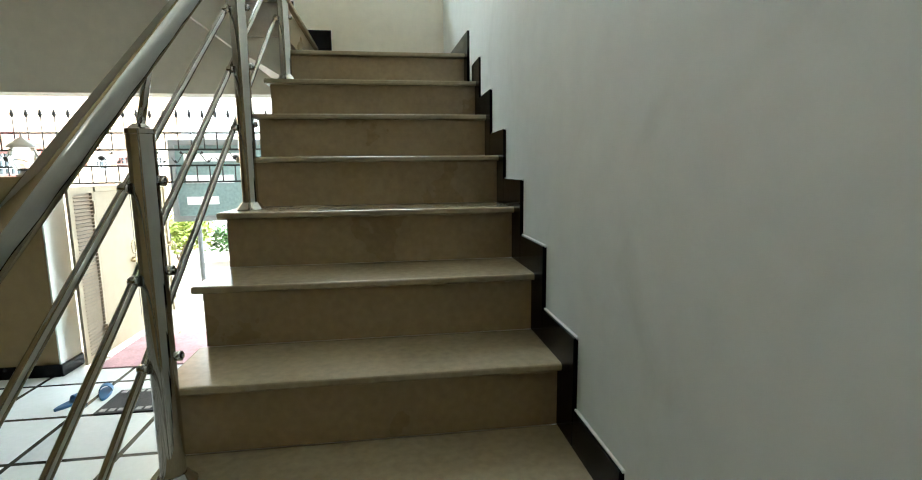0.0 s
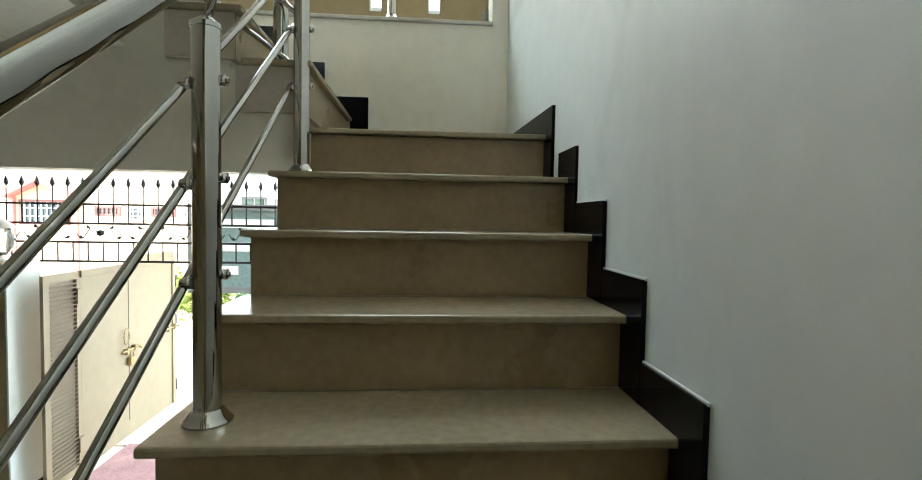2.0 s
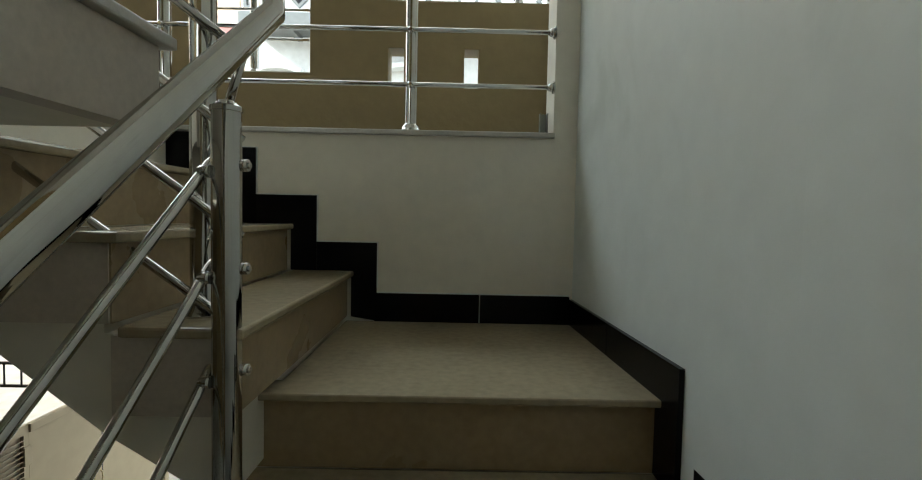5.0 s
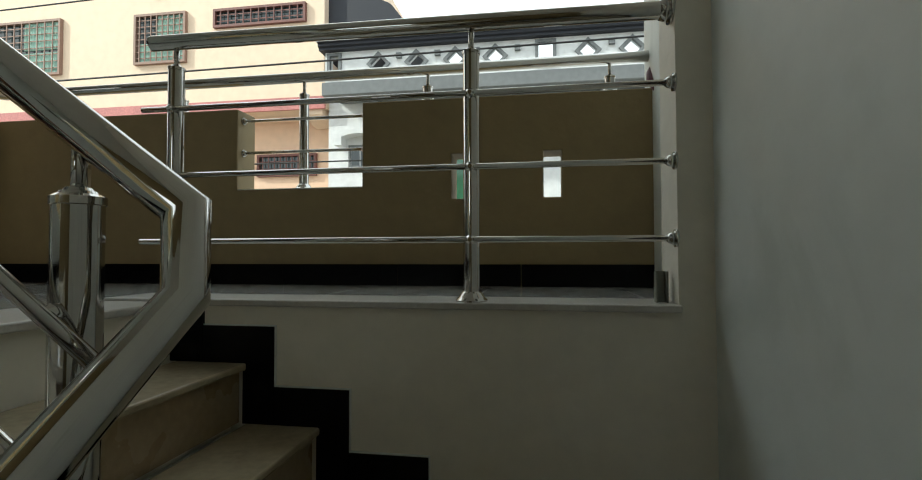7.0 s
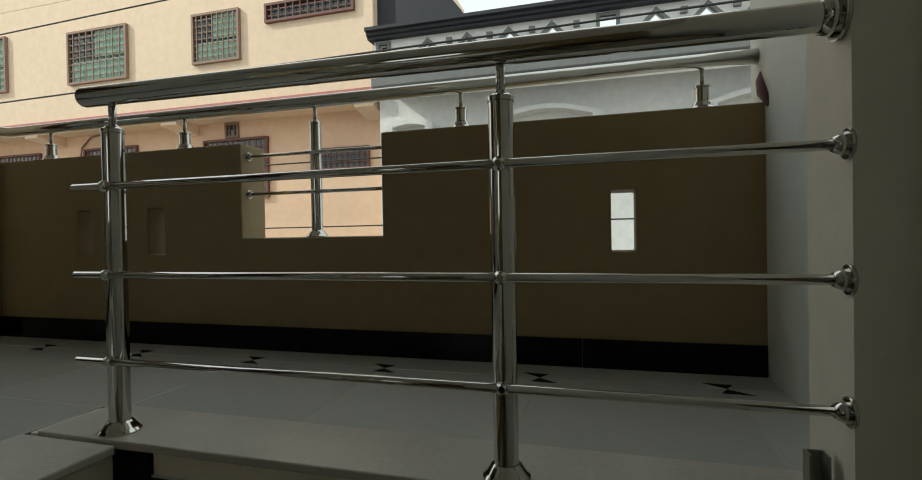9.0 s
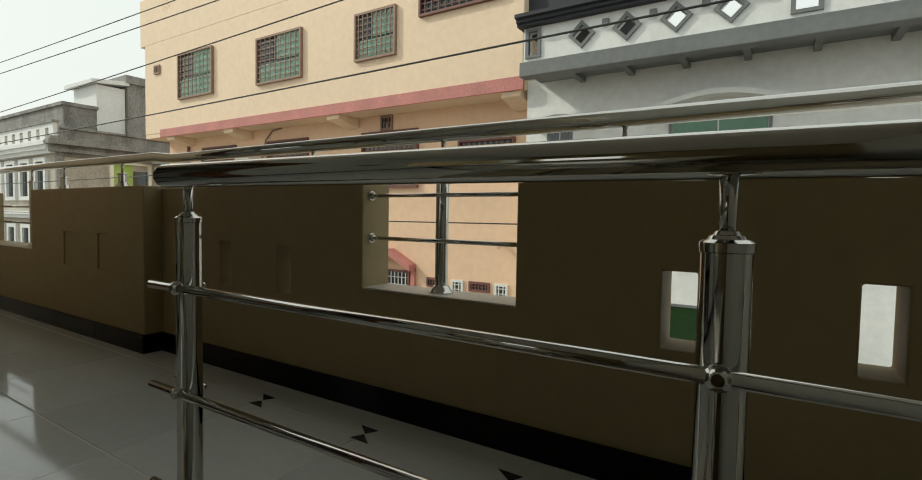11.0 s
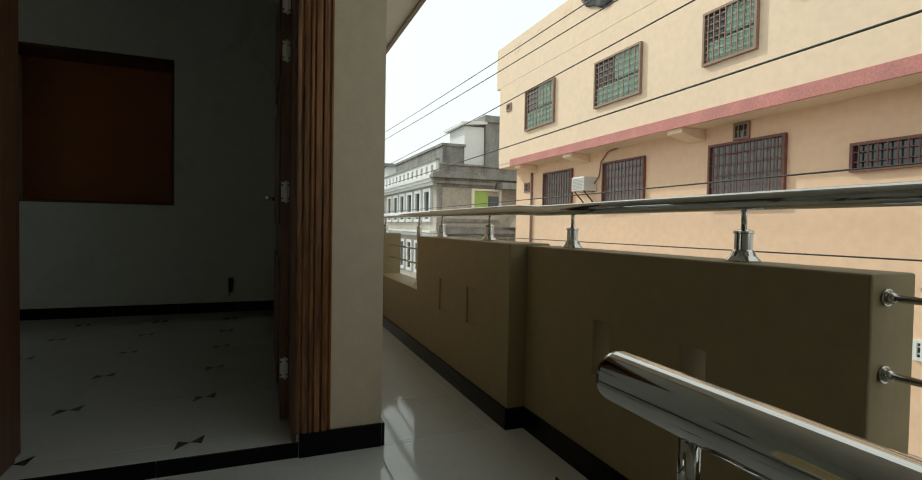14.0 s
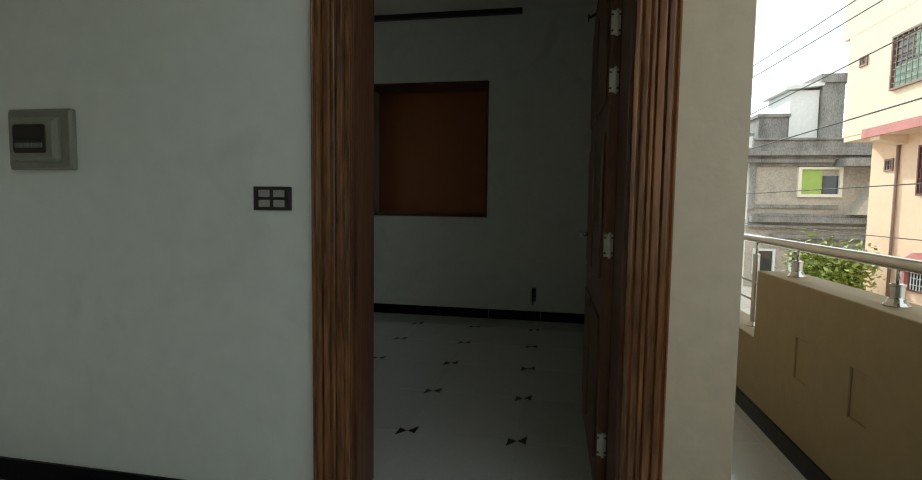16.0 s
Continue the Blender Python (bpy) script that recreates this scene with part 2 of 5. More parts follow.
def tile_mat(name, color, rough):
    """Glazed tile: each piece differs a little in tone."""
    m = mat(name, color, rough, var=0.05, scale=2.5)
    N, L = m.node_tree.nodes, m.node_tree.links
    b = N["Principled BSDF"]
    old = b.inputs["Base Color"].links[0].from_socket
    oi = N.new("ShaderNodeObjectInfo")
    hv = N.new("ShaderNodeHueSaturation")
    mr = N.new("ShaderNodeMapRange")
    mr.inputs["To Min"].default_value, mr.inputs["To Max"].default_value = 0.93, 1.04
    L.new(oi.outputs["Random"], mr.inputs["Value"])
    L.new(mr.outputs[0], hv.inputs["Value"])
    L.new(old, hv.inputs["Color"])
    L.new(hv.outputs["Color"], b.inputs["Base Color"])
    return m


def glass_mat(name, color, rough=0.05):
    m = mat(name, color, rough, var=0.15, scale=1.5, spec=0.8)
    return m


M_WOOD = wood_mat("varnished_ash_wood", (0.30, 0.132, 0.05), (0.066, 0.029, 0.012), 0.26)
M_DOOR = wood_mat("dark_door_wood", (0.16, 0.07, 0.035), (0.04, 0.017, 0.01), 0.4)
M_TILE = tile_mat("white_glazed_tile", (0.52, 0.53, 0.50), 0.07)
M_PTILE = tile_mat("porch_white_tile", (0.74, 0.76, 0.74), 0.16)
M_GROUT = mat("pale_grout", (0.50, 0.50, 0.46), 0.8)
M_TREAD = mat("brown_marble_tread", (0.39, 0.33, 0.218), 0.2, var=0.18, scale=3, bump=0.02, bscale=90)
M_RISER = mat("brown_marble_riser", (0.37, 0.285, 0.168), 0.28, var=0.17, scale=3, bump=0.02, bscale=90)
M_NICHE = mat("orange_brown_paint", (0.36, 0.12, 0.035), 0.5, var=0.1)
M_PINK = mat("faded_pink_carpet", (0.45, 0.265, 0.27), 0.95, var=0.3, scale=6, bump=0.5, bscale=200)
M_MAT = mat("dark_doormat", (0.05, 0.045, 0.04), 0.95, var=0.3, scale=20, bump=0.5, bscale=200)
M_MATPALE = mat("pale_doormat_weave", (0.4, 0.38, 0.34), 0.95, var=0.3, scale=20)
M_BLUE = mat("blue_rubber", (0.02, 0.09, 0.20), 0.5)
M_GLASS = glass_mat("dark_window_glass", (0.03, 0.04, 0.04))
# grey reflective look of the lower panes is put into the base colour
M_PANEGREY = glass_mat("grey_sheen_window_glass", (0.13, 0.125, 0.12), 0.18)
M_GREEN = glass_mat("green_window_glass", (0.045, 0.15, 0.08), 0.08)
M_GREENDARK = glass_mat("dark_green_window_glass", (0.02, 0.05, 0.018), 0.1)
M_GREENCLOTH = mat("green_curtain", (0.30, 0.46, 0.38), 0.9, var=0.4, scale=3, stretch=(6, 6, 0.6))
M_REDGRILLE = mat("rusty_red_grille", (0.17, 0.072, 0.058), 0.6, var=0.3, scale=8)
M_BROWNFRAME = mat("brown_window_frame", (0.27, 0.17, 0.125), 0.6, var=0.2, scale=6)
M_NAVY = mat("dark_navy_paint", (0.018, 0.02, 0.028), 0.6, var=0.2)
M_AC = mat("off_white_plastic", (0.72, 0.71, 0.66), 0.45, var=0.05)
M_TARP = mat("black_plastic_sheet", (0.02, 0.021, 0.024), 0.25, var=0.4, scale=3)
M_LIME = mat("lime_green_paint", (0.36, 0.50, 0.12), 0.6)
M_LEAFD = mat("deep_leaf_green", (0.06, 0.13, 0.025), 0.6, var=0.5, scale=5)
M_BARK = mat("bark", (0.16, 0.11, 0.07), 0.9, var=0.3, scale=8)
M_TEAL = mat("weathered_teal_paint", (0.17, 0.235, 0.235), 0.7, var=0.25, scale=2)
M_SWITCH = mat("dark_switch_plastic", (0.02, 0.017, 0.015), 0.3)
M_ROCK = mat("grey_switch_rocker", (0.34, 0.34, 0.32), 0.35)
M_DB = mat("bronze_grey_plastic", (0.24, 0.245, 0.20), 0.35, var=0.1)
M_WIRE = mat("black_cable", (0.015, 0.015, 0.015), 0.6)
M_CLEAR = mat("lamp_glass", (0.9, 0.93, 0.93), 0.1, spec=0.6)
M_CLEAR.node_tree.nodes["Principled BSDF"].inputs["Transmission Weight"].default_value = 0.9
M_MAROON = mat("maroon_pipe", (0.10, 0.02, 0.03), 0.4)
M_BRASS = mat("dull_brass", (0.45, 0.36, 0.2), 0.35, metal=1.0)
M_ZINC = mat("zinc_plated_steel", (0.72, 0.71, 0.66), 0.4, metal=0.35, var=0.1, scale=20)
M_LOUVRE = mat("brown_grey_louvre_paint", (0.34, 0.275, 0.19), 0.5, var=0.12)
M_SUNLEAF = mat("yellow_green_leaf", (0.26, 0.31, 0.045), 0.6, var=0.4, scale=5)
M_CEMENT = mat("stained_beige_plaster", (0.46, 0.42, 0.36), 0.85, var=0.3, scale=0.7, bump=0.3, bscale=10)
M_WEATHER = mat("weathered_cement", (0.27, 0.262, 0.245), 0.9, var=0.55, scale=1.6, bump=0.4, bscale=14, stretch=(1, 1, 0.35))
M_SOFFIT = mat("grey_concrete_soffit", (0.30, 0.27, 0.24), 0.8, var=0.1)

# ---------------------------------------------------------------- structure of the house
bm = B()
v = [bm.verts.new(p) for p in ((-700, -60, GZ - 0.22), (700, -60, GZ - 0.22), (700, 900, GZ - 0.22), (-700, 900, GZ - 0.22))]
bm.faces.new(v)
structure("ground", bm, M_GROUND, "pale dusty street ground", "ground")

bm = B()
prism(bm, [(XW, -4.6), (XW, YB), (XE, YW), (XE, YW2), (0, YW2 + 0.02), (0, 1.92), (0.23, 1.92), (0.23, -4.6)], "z", GZ, ZC)
structure("wall_east", bm, M_WALL, "smooth pale plaster wall beside the stairs", "wall")
bm = B()
wall_with_holes(bm, "y", YW, YW2, -2.15, 0, -0.115, ZC, [(-3, -0.133, ZF - 0.003, ZC - 0.12)])
structure("wall_north", bm, M_CREAM, "cream plaster wall under the landing opening", "wall")
bm = B()
box(bm, -7.2, -2.15, YW, YW2, -0.115, ZF - 0.16)
structure("beam", bm, M_CREAM, "painted beam over the porch", "beam")
# unseen back wall: dark tan holds down fill, the added opening lets light in
bm = B()
wall_with_holes(bm, "y", -4.8, -4.6, -7.2, 0.23, GZ, ZC, [(-3.3, -2.2, ZF + 0.7, ZF + 1.7)])
structure("wall_south", bm, M_TAN, "unseen tan back wall with an opening added for light", "wall")
# unseen walls added to block sun and sky from the gateway
bm = B()
box(bm, -7.2, -7.0, -4.6, 2.1, GZ, ZF - 0.2)
box(bm, -7.0, -4.62, 1.95, 2.1, GZ, ZF - 0.2)
structure("wall_porch", bm, M_TAN, "unseen tan porch wall that keeps light off the gate", "wall")
bm = B()
box(bm, -10.2, 0.23, -2.5, 2.02, ZC, ZC + 0.16)
# unseen rear part; its added overhang west of the hall limits incoming sun
box(bm, -5.3, 0.23, -4.8, -2.5, ZC, ZC + 0.16)
structure("ceiling", bm, M_CEIL, "plain painted ceiling slab reaching over the balcony", "ceiling")
bm = B()
box(bm, -10.2, 0.23, 2.02, 2.06, ZC - 0.04, ZC + 0.2)
structure("trim", bm, M_SOFFIT, "brown-grey roof edge fascia", "trim")
# first hole is the doorway; the second is unseen, added to light the hall
bm = B()
wall_with_holes(bm, "x", XD - 0.23, XD, -4.6, YC, ZF - 0.1, ZC, [(-0.30, 0.695, ZF - 0.2, ZF + 2.3), (-4.5, -2.02, ZF + 0.45, ZF + 1.95)])
structure("wall_west", bm, M_WALL, "pale plaster wall around the doorway", "wall")
bm = B()
box(bm, -10.2, XD - 0.23, YC - 0.16, YC, ZF - 0.1, ZC)
structure("wall_balcony", bm, M_TANLITE, "beige plaster wall along the balcony", "wall")
bm = B()
box(bm, XD - 0.24, XD - 0.0005, YC, YC + 0.012, ZF, ZC)
box(bm, XD, XD + 0.012, 0.849, YC + 0.012, ZF, ZC)
structure("trim", bm, M_TANLITE, "beige plaster pier beside the doorway", "trim")
bm = B()
wall_with_holes(bm, "x", XB - 0.4, XB, -2.35, YC - 0.16, ZF - 0.1, ZC + 0.4, [(-1.55, -0.225, 1.85, 3.26)])
structure("wall_room", bm, M_WALL, "pale plaster room wall with a recess", "wall")
bm = B()
box(bm, XB - 0.5, XB - 0.4, -1.7, -0.1, 1.7, 3.4)
structure("wall_recess", bm, M_NICHE, "orange-brown painted back of the recess", "wall")
# top and right boards paint the reveal's shade dark; the bottom strip is brown
for y0, y1, z0, z1 in ((-1.549, -0.226, 3.235, 3.259), (-0.25, -0.226, 1.876, 3.234), (-1.549, -0.226, 1.851, 1.875)):
    bm = B()
    box(bm, XB - 0.398, XB - 0.004, y0, y1, z0, z1)
    structure("trim", bm, M_DOOR, "dark brown recess board, part own colour and part painted shade", "trim", 0.003)
# unseen side wall; its opening is added to brighten the room
bm = B()
wall_with_holes(bm, "y", -2.5, -2.35, XB - 0.45, XD - 0.23, ZF - 0.1, ZC, [(-6.2, -5.4, 1.9, 2.9)])
structure("wall_room_side", bm, M_WALL, "unseen room side wall with an opening added for light", "wall")
bm = B()
box(bm, XB + 0.0, XB + 0.05, -2.35, 0.10, 3.90, ZC)
structure("trim", bm, M_SWITCH, "dark wooden strip high on the room wall", "trim")
# slabs under the floors
bm = B()
box(bm, -10.2, XN - 3 * G2 - 0.02, YO, YW, ZF - 0.2, ZF - 0.012)
box(bm, -10.2, XL - 0.07, -4.6, YO, ZF - 0.16, ZF - 0.012)
box(bm, -10.2, 0, YW2, YP, ZF - 0.2, ZF - 0.012)
box(bm, -10.2, -2.15, YW, YW2, ZF - 0.16, ZF - 0.012)
structure("floor_slab", bm, M_CREAM, "painted concrete slab of the upper storey", "floor")


def parapet():
    bm = B()
    z1 = 1.605
    wall_with_holes(bm, "y", YP, YP2, XJ, 0.2, ZF - 0.45, z1,
                    [(-1.993, -1.337, 1.194, 2), (-0.475, -0.393, 1.13, 1.342), (-0.90, -0.812, 1.13, 1.342),
                     (-2.50, -2.41, 1.13, 1.342), (-2.93, -2.84, 1.13, 1.342)])
    wall_with_holes(bm, "y", YJ, YP2 - 0.03, -10.2, XJ, ZF - 0.45, z1 + 0.01,
                    [(-6.3, -4.98, 1.21, 2), (-3.99, -3.87, 1.14, 1.345), (-4.46, -4.34, 1.14, 1.345)])
    return structure("parapet", bm, M_TAN, "tan painted balcony parapet with slots and openings", "wall", 0.006)


parapet()
for x0, x1 in ((-3.99, -3.87), (-4.46, -4.34)):
    bm = B()
    box(bm, x0, x1, YJ + 0.009, YP2 - 0.04, 1.14, 1.345)
    structure("wall_recess", bm, M_TAN, "tan painted back of a blind parapet slot", "wall")
bm = B()
box(bm, -1.993, -1.337, YP + 0.004, YP2 - 0.002, 1.194, 1.199)
structure("sill", bm, M_SILL, "pale sill in the parapet opening", "sill")
# sill on the landing wall
bm = B()
box(bm, -1.84, -0.128, YW - 0.018, YW2 + 0.01, ZF - 0.008, ZF + 0.012)
structure("sill", bm, M_SILL, "grey marble sill under the opening", "sill", 0.004)
bm = B()
box(bm, XL - 0.075, XL - 0.03, -4.6, YO - 0.03, ZF - 0.17, ZF - 0.02)
structure("trim", bm, M_STONE_SIDE, "pale stone facing on the floor edge", "trim")
bm = B()
box(bm, XL - 0.4, XL - 0.012, -4.6, YO, ZF - 0.018, ZF + 0.004)
structure("sill", bm, M_SILL, "grey marble coping along the floor edge", "sill", 0.004)


# ---------------------------------------------------------------- stairs
def staircase():
    st = thing("staircase", (-0.5, -1.3, GZ), "brown marble staircase with a quarter turn at the landing", "stairs")
    for k in range(-3, 7):
        z, y = -(7 - k) * R, -(7 - k) * G + YS
        bm = B()
        box(bm, XL - 0.012, XW - 0.004, y - 0.036, y + G, z - 0.022, z)
        part("tread", bm, M_TREAD, st, bevel=0.006)
        bm = B()
        box(bm, XL + 0.01, XW - 0.004, y, y + 0.02, z - R, z - 0.022)
        part("riser", bm, M_RISER, st)
    bm = B()
    box(bm, XL + 0.01, XW - 0.004, YS, YS + 0.02, -R, -0.022)
    part("riser", bm, M_RISER, st)
    bm = B()
    prism(bm, [(XL - 0.012, YS - 0.036), (-0.002, YS - 0.036), (-0.002, YW - 0.002), (XN - 0.03, YW - 0.002), (XN - 0.03, YS + 0.06), (XL - 0.012, YS + 0.06)], "z", -0.02, 0.0)
    part("landing_slab", bm, M_TREAD, st, "polished brown marble landing", bevel=0.005)
    for n in range(1, 4):
        x, z = XN - (n - 1) * G2, Z2 + n * R2
        bm = B()
        box(bm, x - G2 - 0.002, x, YO - 0.02, YW - 0.002, z - 0.022, z)
        part("tread", bm, M_TREAD, st, bevel=0.006)
    for n in range(1, 5):
        x, z = XN - (n - 1) * G2, Z2 + n * R2
        bm = B()
        box(bm, x - 0.05, x - 0.026, YO + 0.004, YW - 0.004, z - R2, z - (0.022 if n < 4 else 0.03))
        part("riser", bm, M_RISER if n < 4 else M_STONE_SIDE, st)
        if n < 4:
            bm = B()
            box(bm, x - G2 - 0.026, x - 0.03, YO, YO + 0.018, z - R2, z - 0.022)
            part("side_panel", bm, M_STONE_SIDE, st, "pale stone step side")
    x = XN - 3 * G2
    bm = B()
    box(bm, x - 0.3, x, YO - 0.02, YW - 0.02, ZF - 0.02, ZF + 0.003)
    part("top_nosing", bm, M_SILL, st, bevel=0.005)
    # carcass below the steps
    low = lambda y: max(GZ, -0.17 + (y - YS - 0.1) * (R / G) if y < YS + 0.1 else -0.17)
    for k in range(-3, 8):
        z, a = -(7 - k) * R - 0.023, -(7 - k) * G + YS + 0.02
        b = a + G if k < 7 else YW - 0.002
        bm = B()
        prism(bm, [(a, low(a)), (a, z), (b, z), (b, low(b))], "x", XL + 0.014, -0.006)
        part("step_core", bm, M_CREAM, st, "cream plastered step core")
    for n in range(1, 5):
        a, z = XN - (n - 1) * G2 - 0.052, Z2 + n * R2 - 0.024
        b = a - G2
        lo = lambda x: min(ZF - 0.2, -0.17 + (XN - 0.1 - x) * (R2 / G2) if x < XN - 0.1 else -0.17)
        bm = B()
        prism(bm, [(a, lo(a)), (a, z), (b, z), (b, lo(b))], "y", YO + 0.02, YW - 0.003)
        part("step_core", bm, M_CREAM, st, "cream plastered step core")
    return st


staircase()


def baseboard_stairs():
    bb = thing("baseboard", (0, 0, 0), "black granite stepped skirting along the stair walls", "skirting", kind="structure")
    h, t = 0.098, 0.012
    for k in range(-3, 7):
        z, y = -(7 - k) * R, -(7 - k) * G
        bm = B()
        prism(bm, [(y - 0.03, z - R), (y - 0.03, z + h), (y + G - 0.034, z + h), (y + G - 0.034, z), (y + YS + 0.004, z), (y + YS + 0.004, z - R)], "x", XW - t, XW + 0.003)
        part("skirting_tile", bm, M_BLACK, bb)
        bm = B()
        box(bm, XW - 0.006, XW + 0.002, y - 0.033, y + G - 0.031, z + h - 0.002, z + h + 0.004)
        part("grout_edge", bm, M_WALL, bb)
    xe = lambda y: XW + (XE - XW) * (y - YB) / (YW - YB)
    for y0, y1 in ((-0.03, 0.42), (0.424, YW - 0.003)):
        bm = B()
        prism(bm, [(xe(y0) - t, y0), (xe(y1) - t, y1), (xe(y1) + 0.003, y1), (xe(y0) + 0.003, y0)], "z", 0.0, h)
        if y0 < 0:
            box(bm, xe(0) - t, 0.003, y0, YS + 0.004, -R, -0.001)
        part("skirting_tile", bm, M_BLACK, bb)
    for x0, x1 in ((-0.4, XE - 0.013), (-0.81, -0.404)):
        bm = B()
        box(bm, x0, x1, YW - t, YW + 0.003, 0.0, h + 0.012)
        part("skirting_tile", bm, M_BLACK, bb)
    for n in range(1, 4):
        x, z = XN - (n - 1) * G2, Z2 + n * R2
        top = z + h + 0.012
        bm = B()
        prism(bm, [(x + 0.088, z - R2 + (0 if n > 1 else -0.015)), (x + 0.088, top), (x - G2 + 0.09, top), (x - G2 + 0.09, z), (x - 0.01, z), (x - 0.01, z - R2)], "y", YW - t, YW + 0.003)
        part("skirting_tile", bm, M_BLACK, bb)
        bm = B()
        box(bm, x - G2 + 0.088, x + 0.0915, YW - 0.007, YW + 0.002, top - 0.001, top + 0.0035)
        box(bm, x + 0.087, x + 0.0915, YW - 0.007, YW + 0.002, top - R2 + 0.0035, top)
        part("grout_edge", bm, M_WALL, bb)
    bm = B()
    box(bm, -0.80, XE - 0.013, YW - 0.007, YW + 0.002, h + 0.011, h + 0.0155)
    part("grout_edge", bm, M_WALL, bb)
    x = XN - 3 * G2
    bm = B()
    box(bm, x - 0.02, x + 0.088, YW - t, YW + 0.003, Z2 + 3 * R2, ZF - 0.012)
    part("skirting_tile", bm, M_BLACK, bb)


baseboard_stairs()


def skirting(runs, z, h, name="baseboard", label="black granite skirting"):
    bb = thing(name, (runs[0][0], runs[0][1], z), label, "skirting", kind="structure")
    for x0, y0, x1, y1, nx, ny in runs:
        d = Vector((x1 - x0, y1 - y0, 0))
        L = d.length
        n = max(1, round(L / 0.55))
        for i in range(n):
            a, b = i / n, (i + 1) / n - 0.003 / L
            p, q = Vector((x0, y0, 0)) + d * a, Vector((x0, y0, 0)) + d * b
            o = Vector((nx, ny, 0)) * 0.013
            xs, ys = sorted((p.x, q.x, p.x + o.x, q.x + o.x)), sorted((p.y, q.y, p.y + o.y, q.y + o.y))
            bm = B()
            box(bm, xs[0], xs[-1], ys[0], ys[-1], z, z + h)
            part("skirting_tile", bm, M_BLACK, bb)


skirting([(XJ - 0.0, YP, 0, YP, 0, -1), (XJ, YJ, XJ, YP, 1, 0), (-10.2, YJ, XJ + 0.013, YJ, 0, -1)], ZF, 0.1, label="black granite skirting along the balcony parapet")
skirting([(XD + 0.014, 0.722, XD + 0.014, YC + 0.012, 1, 0), (XD, -4.6, XD, -0.438, 1, 0), (-10.2, YC + 0.0, XD - 0.24, YC + 0.0, 0, 1), (XD - 0.24, YC + 0.012, XD + 0.025, YC + 0.012, 0, 1)], ZF, 0.1, label="black granite skirting along the house wall")
skirting([(XD + 0.004, -0.30, XD + 0.004, 0.722, 1, 0)], ZF, 0.06, label="black granite threshold edge under the doorway")
skirting([(XB, -2.35, XB, YC - 0.16, 1, 0), (XB, YC - 0.16, XD - 0.23, YC - 0.16, 0, -1)], ZR, 0.1, label="black skirting in the dark room")


# ---------------------------------------------------------------- steel railings
def post_at(parent, x, y, z, top, rail_z, r=0.027, seg=20, lean=0.0):
    p = B()
    h = top - z - 0.012
    lathe(p, (x, y, z + 0.02), [(r, 0), (r, h - 0.022), (r + 0.0018, h - 0.021), (r + 0.0018, h - 0.012), (r - 0.003, h - 0.009), (r - 0.006, h - 0.0085),
                                (r - 0.008, h - 0.005), (r - 0.011, h - 0.0045), (r - 0.013, h - 0.001), (r - 0.017, h)], seg)
    po = part("post", p, M_STEEL, parent)
    p = B()
    lathe(p, (x, y, z), [(r + 0.022, 0), (r + 0.022, 0.004), (r + 0.016, 0.010), (r + 0.006, 0.024), (r + 0.002, 0.028)], seg)
    part("base_flange", p, M_STEEL, po)
    p = B()
    tube(p, (x, y, top - 0.012), (x + lean, y, rail_z), 0.0085, 12)
    part("spindle", p, M_STEEL, po)
    return po


def rod_clamp(parent, x, y, z, ox, oy, d=0.02, r=0.012):
    p = B()
    rim = 0.0
    for u, k in ((0.7, 1.0), (0.88, 0.8), (1.0, 0.45)):
        tube(p, (x + ox * d * rim, y + oy * d * rim, z), (x + ox * d * u, y + oy * d * u, z), r if rim == 0 else last, 12, r * k, caps=u in (0.7, 1.0))
        rim, last = u, r * k
    part("rod_clamp", p, M_STEEL, parent)


def rail_z1(y):
    return 0.175 + 0.748 * (y + 0.885)


CY = -0.02                   # corner of the stair handrail
RX = -0.884                  # handrail at that corner


